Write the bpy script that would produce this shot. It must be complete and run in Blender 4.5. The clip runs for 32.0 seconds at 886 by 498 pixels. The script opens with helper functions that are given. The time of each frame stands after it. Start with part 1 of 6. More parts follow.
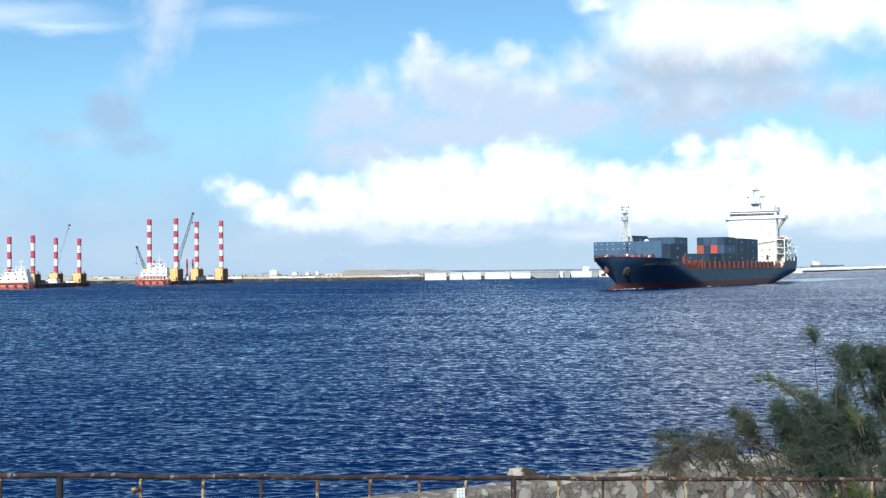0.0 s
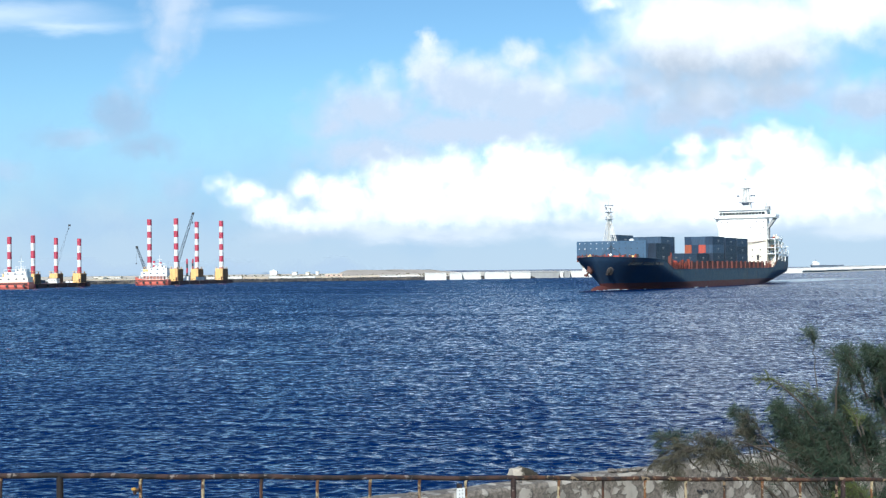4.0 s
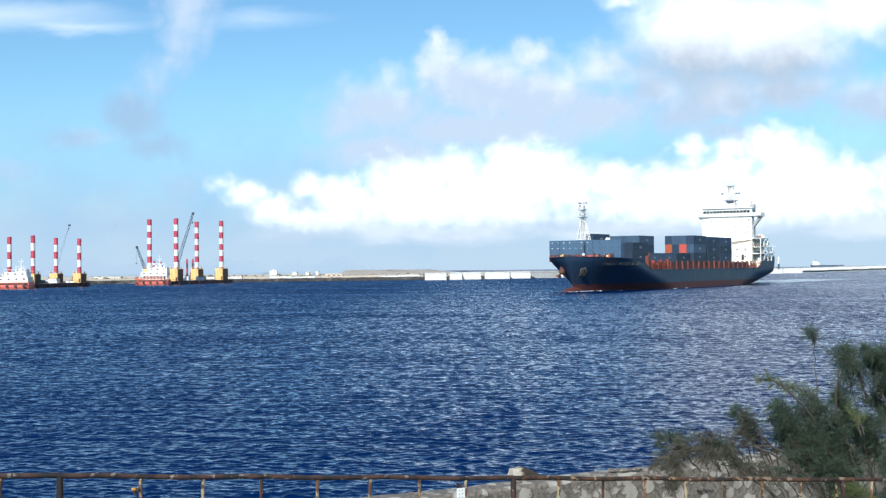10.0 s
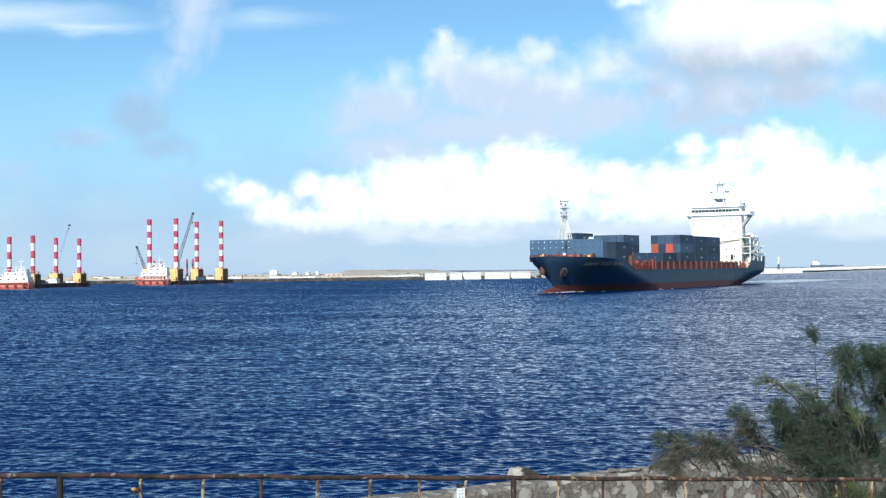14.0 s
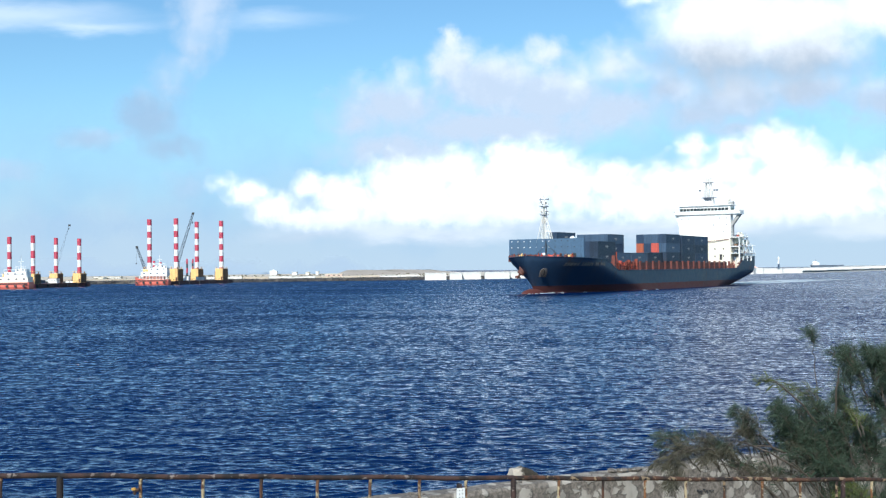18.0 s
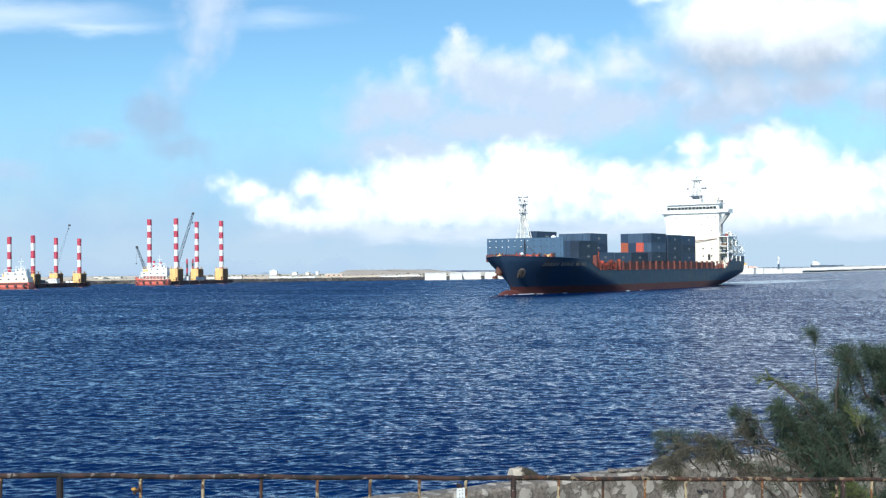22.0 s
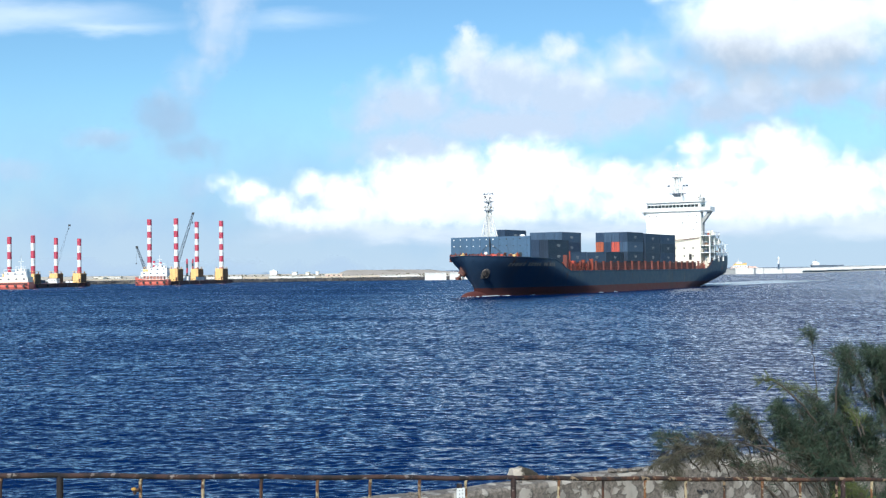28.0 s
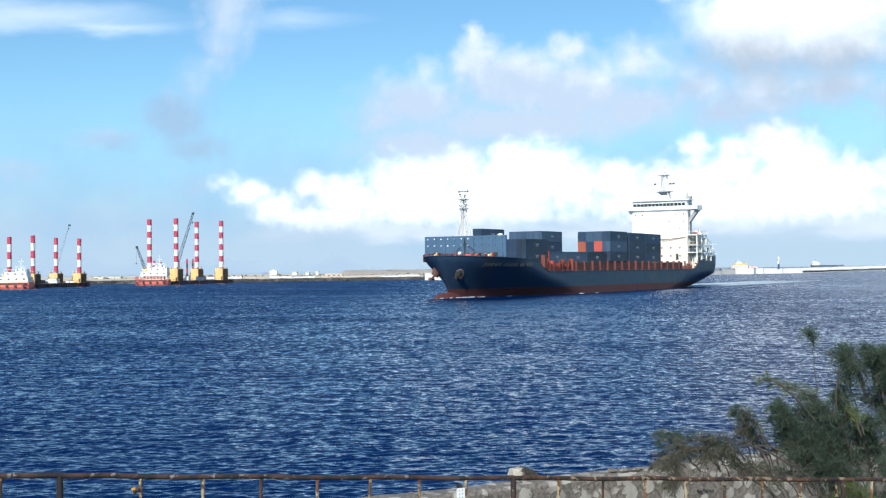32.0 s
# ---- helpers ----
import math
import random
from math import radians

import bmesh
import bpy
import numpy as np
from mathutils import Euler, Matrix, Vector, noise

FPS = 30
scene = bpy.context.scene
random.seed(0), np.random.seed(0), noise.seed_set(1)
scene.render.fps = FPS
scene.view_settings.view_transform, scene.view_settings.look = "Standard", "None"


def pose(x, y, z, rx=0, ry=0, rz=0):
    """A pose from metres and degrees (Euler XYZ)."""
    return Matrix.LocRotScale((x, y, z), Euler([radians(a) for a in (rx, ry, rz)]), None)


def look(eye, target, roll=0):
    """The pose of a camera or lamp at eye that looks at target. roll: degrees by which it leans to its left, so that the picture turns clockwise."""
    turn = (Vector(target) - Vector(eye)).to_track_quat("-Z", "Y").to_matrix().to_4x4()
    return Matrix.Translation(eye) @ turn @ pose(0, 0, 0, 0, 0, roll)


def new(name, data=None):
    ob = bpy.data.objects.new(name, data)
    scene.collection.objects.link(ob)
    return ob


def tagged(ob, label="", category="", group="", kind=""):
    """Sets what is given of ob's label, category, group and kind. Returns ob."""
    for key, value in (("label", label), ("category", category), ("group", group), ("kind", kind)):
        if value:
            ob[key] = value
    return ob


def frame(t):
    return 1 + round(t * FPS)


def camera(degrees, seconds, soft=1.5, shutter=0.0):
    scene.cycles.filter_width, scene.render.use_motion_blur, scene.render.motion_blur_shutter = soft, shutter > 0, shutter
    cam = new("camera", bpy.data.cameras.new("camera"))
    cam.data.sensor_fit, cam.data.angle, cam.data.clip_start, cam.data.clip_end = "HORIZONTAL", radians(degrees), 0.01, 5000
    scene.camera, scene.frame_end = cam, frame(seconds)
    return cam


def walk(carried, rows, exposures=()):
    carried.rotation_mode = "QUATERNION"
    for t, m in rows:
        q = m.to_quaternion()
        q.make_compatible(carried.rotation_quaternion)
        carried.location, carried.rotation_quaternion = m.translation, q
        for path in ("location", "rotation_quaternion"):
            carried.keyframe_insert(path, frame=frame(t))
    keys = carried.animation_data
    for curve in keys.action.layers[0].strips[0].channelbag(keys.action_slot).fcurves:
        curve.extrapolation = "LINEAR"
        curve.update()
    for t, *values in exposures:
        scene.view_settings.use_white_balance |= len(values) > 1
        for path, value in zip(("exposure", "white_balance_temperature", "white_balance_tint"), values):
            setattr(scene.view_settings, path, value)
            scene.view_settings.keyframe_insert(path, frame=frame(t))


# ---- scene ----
EYE = (0.0, 0.0, 6.80)
FOCAL = 2154.0          # lens, in units of the picture's width / 1568
TILT = 0.931             # degrees above level
LEAN = 0.60              # degrees to the right

cam = camera(40.0, 32.0, soft=1.3)
stand = pose(*EYE, 90 + TILT) @ pose(0, 0, 0, 0, 0, -LEAN)
walk(cam, [(0.0, stand), (32.0, stand)], [(0.0, 0.22, 5800, 6), (32.0, 0.22, 5800, 6)])


def spot(px, py, dist):
    """The place at a distance out to sea that fits picture position px, py in the camera's view."""
    a, b = px - 784, py - 441
    r, t = radians(LEAN), radians(TILT)
    u, v = (a * math.cos(r) - b * math.sin(r)) / FOCAL, (a * math.sin(r) + b * math.cos(r)) / FOCAL
    fwd, up = math.cos(t) + v * math.sin(t), math.sin(t) - v * math.cos(t)
    return Vector((u / fwd * dist, dist, EYE[2] + up / fwd * dist))


# ---------------------------------------------------------------- world and sun
SUN_TO = Vector((-0.30, -0.955, 0.0)).normalized()
SUN_UP = radians(38)
world = bpy.data.worlds.new("sky")
scene.world = world
world.use_nodes = True
wn = world.node_tree
sky = wn.nodes.new("ShaderNodeTexSky")
sky.sky_type = 'NISHITA'
sky.sun_disc = False
sky.sun_elevation = SUN_UP
sky.sun_rotation = radians(197.5)
sky.air_density = 1.0
sky.dust_density = 0.0
sky.ozone_density = 1.6
tint = wn.nodes.new("ShaderNodeMix")
tint.data_type, tint.blend_type = 'RGBA', 'MULTIPLY'
tint.inputs[0].default_value = 1.0
tint.inputs[7].default_value = (0.81, 1.0, 1.05, 1)
wn.links.new(sky.outputs[0], tint.inputs[6])
wn.links.new(tint.outputs[2], wn.nodes["Background"].inputs[0])
wn.nodes["Background"].inputs[1].default_value = 0.100

sun = new("sun", bpy.data.lights.new("sun", 'SUN'))
sun.data.energy = 5.0
sun.data.angle = radians(0.5)
sun.data.color = (1.0, 0.92, 0.80)
to_sun = Vector((SUN_TO.x * math.cos(SUN_UP), SUN_TO.y * math.cos(SUN_UP), math.sin(SUN_UP)))
sun.matrix_world = look(to_sun * 300, (0, 0, 0))


# ---------------------------------------------------------------- materials
class Graph:
    """Small helper round a material's node tree."""

    def __init__(self, name):
        self.m = bpy.data.materials.new(name)
        self.m.use_nodes = True
        self.t = self.m.node_tree
        self.bsdf = self.t.nodes["Principled BSDF"]

    def add(self, kind, **values):
        n = self.t.nodes.new(kind)
        for k, v in values.items():
            if k == "op":
                n.operation = v
            elif k == "data":
                n.data_type = v
            elif k == "blend":
                n.blend_type = v
            elif k == "clamp":
                n.use_clamp = v
        return n

    def put(self, socket, value):
        if isinstance(value, bpy.types.NodeSocket):
            self.t.links.new(value, socket)
        else:
            socket.default_value = value

    def math(self, op, a, b=0.0, c=0.0):
        n = self.add("ShaderNodeMath", op=op)
        for s, v in zip(n.inputs, (a, b, c)):
            self.put(s, v)
        return n.outputs[0]

    def noise(self, vec, scale, detail=4.0, rough=0.55, distort=0.0):
        n = self.add("ShaderNodeTexNoise")
        self.put(n.inputs["Vector"], vec)
        n.inputs["Scale"].default_value = scale
        n.inputs["Detail"].default_value = detail
        n.inputs["Roughness"].default_value = rough
        n.inputs["Distortion"].default_value = distort
        return n

    def ramp(self, x, a, b, lo=0.0, hi=1.0, smooth=True):
        n = self.add("ShaderNodeMapRange")
        n.interpolation_type = 'SMOOTHSTEP' if smooth else 'LINEAR'
        for s, v in zip(n.inputs, (x, a, b, lo, hi)):
            self.put(s, v)
        return n.outputs[0]

    def mix(self, fac, a, b, blend='MIX'):
        n = self.add("ShaderNodeMix", data='RGBA', blend=blend)
        self.put(n.inputs[0], fac)
        self.put(n.inputs[6], a)
        self.put(n.inputs[7], b)
        return n.outputs[2]

    def coords(self, kind="Object"):
        return self.add("ShaderNodeTexCoord").outputs[kind]

    def stretch(self, vec, loc=(0, 0, 0), scale=(1, 1, 1), rot=(0, 0, 0)):
        n = self.add("ShaderNodeMapping")
        self.put(n.inputs[0], vec)
        n.inputs[1].default_value = loc
        n.inputs[2].default_value = rot
        n.inputs[3].default_value = scale
        return n.outputs[0]

    def bump(self, height, strength, dist):
        n = self.add("ShaderNodeBump")
        n.inputs["Strength"].default_value = strength
        n.inputs["Distance"].default_value = dist
        self.put(n.inputs["Height"], height)
        self.t.links.new(n.outputs[0], self.bsdf.inputs["Normal"])


def rgb(c):
    return (c[0], c[1], c[2], 1.0)


def worn(name, col, dirt=(0.12, 0.07, 0.04), amount=0.25, scale=0.6, rough=0.5, metal=0.0, streak=1.0, grain=6.0, bump=0.0,
         vary=0.0):
    """Painted or raw surface with broad stains, fine grain and, with streak below 1, runs that hang downward."""
    g = Graph(name)
    v = g.coords()
    sv = g.stretch(v, scale=(1, 1, streak))
    broad = g.noise(sv, scale, 5.0, 0.6)
    fine = g.noise(v, scale * grain, 4.0, 0.6)
    stain = g.ramp(broad.outputs[0], 0.48, 0.75, 0.0, amount)
    c = g.mix(stain, rgb(col), rgb(dirt))
    tone = g.ramp(fine.outputs[0], 0.25, 0.75, 0.82, 1.12, False)
    n = g.add("ShaderNodeVectorMath", op='SCALE')
    g.put(n.inputs[0], c)
    if vary:
        info = g.add("ShaderNodeObjectInfo")
        tone = g.math('MULTIPLY', tone, g.ramp(info.outputs["Random"], 0, 1, 1 - vary, 1 + vary, False))
    g.put(n.inputs[3], tone)
    g.put(g.bsdf.inputs["Base Color"], n.outputs[0])
    g.put(g.bsdf.inputs["Roughness"], g.ramp(fine.outputs[0], 0.2, 0.8, max(rough - 0.12, 0.05), min(rough + 0.15, 1.0), False))
    g.bsdf.inputs["Metallic"].default_value = metal
    if bump:
        g.bump(fine.outputs[0], 0.6, bump)
    return g.m


M = {}
M["hull_blue"] = worn("hull_blue_paint", (0.019, 0.041, 0.080), (0.048, 0.044, 0.044), 0.5, 0.16, 0.45, streak=0.15)
M["hull_blue_dirt"] = worn("rust_run", (0.10, 0.05, 0.03), (0.05, 0.03, 0.025), 0.6, 0.8, 0.8, streak=0.2)
M["boot_red"] = worn("boot_red_paint", (0.11, 0.032, 0.026), (0.035, 0.025, 0.025), 0.5, 0.15, 0.6, streak=0.3)
M["wall_blue"] = worn("steel_blue_paint", (0.072, 0.132, 0.215), (0.06, 0.09, 0.13), 0.45, 0.3, 0.5, streak=0.3)
M["box_blue"] = worn("container_blue", (0.027, 0.052, 0.098), (0.06, 0.05, 0.04), 0.25, 0.5, 0.5, streak=0.3, vary=0.18)
M["box_steel"] = worn("container_steel_blue", (0.058, 0.098, 0.160), (0.06, 0.06, 0.05), 0.25, 0.5, 0.5, streak=0.3, vary=0.15)
M["box_dark"] = worn("container_dark", (0.021, 0.037, 0.064), (0.045, 0.04, 0.03), 0.3, 0.5, 0.5, streak=0.3, vary=0.2)
M["box_red"] = worn("container_red", (0.56, 0.10, 0.065), (0.2, 0.05, 0.03), 0.25, 0.5, 0.5, streak=0.3)
M["box_orange"] = worn("container_orange", (0.42, 0.105, 0.045), (0.2, 0.07, 0.03), 0.25, 0.5, 0.5, streak=0.3)
M["orange"] = worn("orange_deck_paint", (0.27, 0.058, 0.034), (0.09, 0.04, 0.03), 0.55, 0.8, 0.55, streak=0.4, vary=0.2)
M["post"] = worn("red_brown_post_paint", (0.165, 0.050, 0.038), (0.07, 0.035, 0.03), 0.55, 0.8, 0.6, streak=0.4, vary=0.25)
M["yellow"] = worn("yellow_paint", (0.88, 0.56, 0.22), (0.60, 0.36, 0.16), 0.5, 0.4, 0.5, streak=0.3)
M["white"] = worn("white_paint", (0.90, 0.89, 0.86), (0.6, 0.5, 0.38), 0.15, 0.25, 0.45, streak=0.2)
M["cream"] = worn("cream_paint", (0.86, 0.80, 0.66), (0.50, 0.38, 0.25), 0.3, 0.4, 0.5, streak=0.2)
M["mast"] = worn("mast_paint", (0.82, 0.80, 0.75), (0.35, 0.25, 0.16), 0.35, 0.8, 0.5)
M["glass"] = worn("dark_window_glass", (0.02, 0.025, 0.03), (0.03, 0.03, 0.03), 0.1, 0.5, 0.12)
M["dark"] = worn("dark_steel", (0.03, 0.032, 0.035), (0.09, 0.055, 0.035), 0.4, 0.4, 0.55)
M["deck"] = worn("deck_paint", (0.16, 0.06, 0.04), (0.05, 0.04, 0.04), 0.4, 0.4, 0.7)
M["leg_red"] = worn("leg_red_paint", (0.50, 0.06, 0.10), (0.28, 0.07, 0.08), 0.3, 0.3, 0.5, streak=0.3)
M["leg_white"] = worn("leg_white_paint", (0.78, 0.76, 0.74), (0.45, 0.3, 0.2), 0.2, 0.3, 0.5, streak=0.3)
M["tug_red"] = worn("red_hull_paint", (0.74, 0.17, 0.12), (0.4, 0.12, 0.09), 0.35, 0.3, 0.5, streak=0.3)
M["barge"] = worn("barge_steel", (0.10, 0.042, 0.038), (0.15, 0.06, 0.05), 0.5, 0.25, 0.7, streak=0.3)
M["crane"] = worn("crane_steel", (0.10, 0.13, 0.17), (0.10, 0.07, 0.05), 0.3, 0.5, 0.55)
M["caisson"] = worn("white_concrete", (0.74, 0.72, 0.67), (0.55, 0.5, 0.43), 0.3, 0.08, 0.85, streak=0.3)
M["grey_conc"] = worn("grey_concrete", (0.36, 0.36, 0.35), (0.2, 0.19, 0.17), 0.5, 0.1, 0.9, streak=0.3)
M["tag"] = worn("white_plastic", (0.78, 0.78, 0.76), (0.4, 0.36, 0.3), 0.2, 20, 0.5)
M["hawse"] = worn("worn_hawse_steel", (0.15, 0.125, 0.11), (0.06, 0.045, 0.04), 0.5, 1.2, 0.7)
M["brown"] = worn("brown_steel", (0.17, 0.10, 0.055), (0.06, 0.04, 0.03), 0.6, 0.5, 0.7, streak=0.3)
M["sandstone"] = worn("sandstone", (0.52, 0.45, 0.36), (0.3, 0.25, 0.2), 0.5, 0.2, 0.9)
M["name_grey"] = worn("faded_lettering", (0.145, 0.14, 0.13), (0.05, 0.05, 0.05), 0.6, 1.5, 0.7)
M["faded"] = worn("faded_pink_render", (0.66, 0.47, 0.40), (0.75, 0.70, 0.62), 0.7, 0.2, 0.9)
M["foam"] = worn("sea_foam", (0.60, 0.65, 0.68), (0.2, 0.3, 0.38), 0.8, 1.2, 0.7)


# ---------------------------------------------------------------- mesh helpers
def box(bm, x0, x1, y0, y1, z0, z1, m=None):
    vs = [bm.verts.new(p) for p in ((x0, y0, z0), (x1, y0, z0), (x1, y1, z0), (x0, y1, z0),
                                    (x0, y0, z1), (x1, y0, z1), (x1, y1, z1), (x0, y1, z1))]
    if m is not None:
        for v in vs:
            v.co = m @ v.co
    for q in ((3, 2, 1, 0), (4, 5, 6, 7), (0, 1, 5, 4), (1, 2, 6, 5), (2, 3, 7, 6), (3, 0, 4, 7)):
        bm.faces.new([vs[i] for i in q])
    return vs


def rod(bm, a, b, r0, r1=None, seg=8, caps=True):
    a, b = Vector(a), Vector(b)
    r1 = r0 if r1 is None else r1
    d = (b - a).normalized()
    u = d.orthogonal().normalized()
    w = d.cross(u)
    rings = []
    for c, r in ((a, r0), (b, r1)):
        rings.append([bm.verts.new(c + (u * math.cos(k) + w * math.sin(k)) * r) for k in (2 * math.pi * i / seg for i in range(seg))])
    for i in range(seg):
        j = (i + 1) % seg
        bm.faces.new((rings[0][i], rings[0][j], rings[1][j], rings[1][i]))
    if caps:
        bm.faces.new(rings[0][::-1])
        bm.faces.new(rings[1])


def pipe(bm, pts, radii, seg=8):
    for (a, ra), (b, rb) in zip(zip(pts, radii), list(zip(pts, radii))[1:]):
        rod(bm, a, b, ra, rb, seg)


def ball(bm, c, r, seg=10, squash=1.0):
    res = bmesh.ops.create_uvsphere(bm, u_segments=seg, v_segments=max(5, seg // 2), radius=r)
    for v in res["verts"]:
        v.co = Vector((v.co.x, v.co.y, v.co.z * squash)) + Vector(c)


def soften(bm, width, angle=30):
    edges = [e for e in bm.edges if len(e.link_faces) == 2 and e.calc_face_angle(0) > radians(angle)]
    bmesh.ops.bevel(bm, geom=edges, offset=width, segments=2, affect='EDGES', profile=0.6, clamp_overlap=True)


def mesh(name, bm, material, smooth=False):
    bmesh.ops.recalc_face_normals(bm, faces=bm.faces)
    me = bpy.data.meshes.new(name)
    bm.to_mesh(me)
    bm.free()
    me.materials.append(material)
    if smooth:
        me.polygons.foreach_set("use_smooth", [True] * len(me.polygons))
    return me


def part(name, bm, material, parent, label="", smooth=False):
    ob = new(name, mesh(name, bm, material, smooth))
    ob.parent = parent
    if label:
        tagged(ob, label)
    return ob


def again(ob, parent, m):
    """The same mesh once more as a part of its own."""
    o = new(ob.name.split(".")[0], ob.data)
    o.parent = parent
    o.matrix_basis = m
    return o


def thing(name, at, label, category, group="", kind=""):
    ob = new(name)
    ob.matrix_basis = at
    ob.empty_display_size = 0.2
    return tagged(ob, label, category, group, kind)


def boxpart(name, dims, material, parent, label="", bevel=0.0):
    bm = bmesh.new()
    box(bm, *dims)
    if bevel:
        soften(bm, bevel)
    return part(name, bm, material, parent, label)


# ---------------------------------------------------------------- the sea
def sea():
    g = Graph("sea_water")
    v = g.coords()
    a = g.noise(g.stretch(v, scale=(0.6, 0.9, 1), rot=(0, 0, radians(10))), 5.0, 4.0, 0.6, 0.3)
    c = g.noise(g.stretch(v, scale=(0.9, 0.7, 1), rot=(0, 0, radians(7))), 1.5, 4.0, 0.6, 0.4)
    d = g.noise(g.stretch(v, scale=(1.0, 0.22, 1)), 0.9, 4.0, 0.6, 0.3)
    # wavelets: short-crested, stretched with distance to look right from the camera
    xyz = g.add("ShaderNodeSeparateXYZ")
    g.put(xyz.inputs[0], v)
    far = g.math('MULTIPLY', g.math('LOGARITHM', g.math('MAXIMUM', xyz.outputs[1], 10.0), math.e), 60.0)
    drawn = g.add("ShaderNodeCombineXYZ")
    g.put(drawn.inputs[0], g.math('MULTIPLY', xyz.outputs[0], 0.72))
    g.put(drawn.inputs[1], far)
    e = g.noise(drawn.outputs[0], 2.6, 6.0, 0.66, 0.3)
    b = g.noise(g.stretch(drawn.outputs[0], rot=(0, 0, radians(9))), 7.0, 4.0, 0.64, 0.2)
    gust = g.noise(g.stretch(v, scale=(0.5, 1.6, 1)), 0.03, 4.0, 0.6)
    n = g.add("ShaderNodeNewGeometry").outputs["Normal"]
    for src, k in ((a, 0.30), (b, 0.58), (c, 0.10), (d, 0.10), (e, 0.92)):
        tilt = g.add("ShaderNodeVectorMath", op='MULTIPLY_ADD')
        g.put(tilt.inputs[0], src.outputs[1])
        tilt.inputs[1].default_value = (k * 0.8, k, 0)
        tilt.inputs[2].default_value = (-0.4 * k, -0.5 * k, 0)
        if src is e or src is b:
            # wavelet tilt is cut with distance to suit the camera's view
            view_fade = g.add("ShaderNodeVectorMath", op='SCALE')
            g.put(view_fade.inputs[0], tilt.outputs[0])
            g.put(view_fade.inputs["Scale"], g.ramp(xyz.outputs[1], 90.0, 330.0, 1.0, 0.75, False))
            tilt = view_fade
        add = g.add("ShaderNodeVectorMath", op='ADD')
        g.put(add.inputs[0], n)
        g.put(add.inputs[1], tilt.outputs[0])
        n = add.outputs[0]
    # faces lean towards the camera, more with distance, to set the sea's brightness in view
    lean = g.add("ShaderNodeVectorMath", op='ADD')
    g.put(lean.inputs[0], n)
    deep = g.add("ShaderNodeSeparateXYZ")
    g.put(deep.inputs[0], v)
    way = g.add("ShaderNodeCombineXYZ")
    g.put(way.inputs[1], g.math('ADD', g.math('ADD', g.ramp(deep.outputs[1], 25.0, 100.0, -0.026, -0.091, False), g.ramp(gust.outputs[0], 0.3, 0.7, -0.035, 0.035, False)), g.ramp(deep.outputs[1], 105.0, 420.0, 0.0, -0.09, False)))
    # the lean also varies from west to east to suit brightness across the view
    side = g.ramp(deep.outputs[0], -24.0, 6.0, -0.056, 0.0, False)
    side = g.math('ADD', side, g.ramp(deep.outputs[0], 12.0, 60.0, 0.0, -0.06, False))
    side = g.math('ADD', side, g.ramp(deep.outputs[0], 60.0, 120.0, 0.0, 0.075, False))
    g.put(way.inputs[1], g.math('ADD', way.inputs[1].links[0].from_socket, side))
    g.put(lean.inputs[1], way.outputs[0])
    unit = g.add("ShaderNodeVectorMath", op='NORMALIZE')
    g.put(unit.inputs[0], lean.outputs[0])
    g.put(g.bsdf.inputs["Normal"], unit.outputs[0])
    g.put(g.bsdf.inputs["Base Color"], g.mix(gust.outputs[0], (0.0003, 0.0066, 0.039, 1), (0.0006, 0.0123, 0.065, 1)))
    g.put(g.bsdf.inputs["Roughness"], g.ramp(gust.outputs[0], 0.3, 0.7, 0.02, 0.06, False))
    g.bsdf.inputs["IOR"].default_value = 1.333
    g.bsdf.inputs["Specular IOR Level"].default_value = 0.44
    g.bsdf.inputs["Specular Tint"].default_value = (0.58, 0.80, 1.0, 1)
    # a fan of quads laid out from the camera: fine where it is near, coarse to the horizon and to the sides
    angles = np.concatenate([np.linspace(-79, -33, 16)[:-1], np.linspace(-33, 25, 600), np.linspace(25, 79, 18)[1:]])
    near = [26.0]
    while near[-1] < 430:
        near.append(near[-1] + 0.064 * (near[-1] / 36) ** 1.15)
    dist = np.concatenate([[14.0, 20.0], near, np.geomspace(440, 4920, 100)])
    A, D = np.meshgrid(np.radians(angles), dist)
    X, Y = D * np.tan(A), D + 0 * A
    Z, DX, DY = np.zeros_like(X), np.zeros_like(X), np.zeros_like(X)
    rng = np.random.RandomState(5)
    cell = np.maximum(0.064 * (D / 36) ** 1.15, D * 0.0017 * 0.8)
    # short steep chop on a little longer wind sea, all running ashore; crests are sharper than troughs
    for k in range(130):
        lam = 0.24 * (3.0 / 0.24) ** ((k + rng.rand()) / 130)
        th = radians(rng.normal(262, 32 if lam < 0.9 else 26))
        q = 2 * math.pi / lam
        ph = q * (X * math.cos(th) + Y * math.sin(th)) + rng.rand() * 6.283
        steep = (0.030 if lam < 0.7 else 0.010) * (0.5 + rng.rand())
        fade = np.clip((lam / cell - 2.2) / 1.6, 0, 1)
        amp = steep / q * fade
        Z += amp * np.cos(ph)
        run = amp * np.sin(ph)
        DX -= run * math.cos(th)
        DY -= run * math.sin(th)
    X, Y = X + 0.9 * DX, Y + 0.9 * DY
    nr, nc = X.shape
    me = bpy.data.meshes.new("sea")
    co = np.stack([X, Y, Z], -1).reshape(-1, 3).astype(np.float32)
    i = np.arange(nr * nc).reshape(nr, nc)
    quads = np.stack([i[:-1, :-1], i[:-1, 1:], i[1:, 1:], i[1:, :-1]], -1).reshape(-1, 4)
    me.vertices.add(len(co))
    me.vertices.foreach_set("co", co.ravel())
    me.loops.add(quads.size)
    me.loops.foreach_set("vertex_index", quads.ravel().astype(np.int32))
    me.polygons.add(len(quads))
    me.polygons.foreach_set("loop_start", np.arange(0, quads.size, 4, dtype=np.int32))
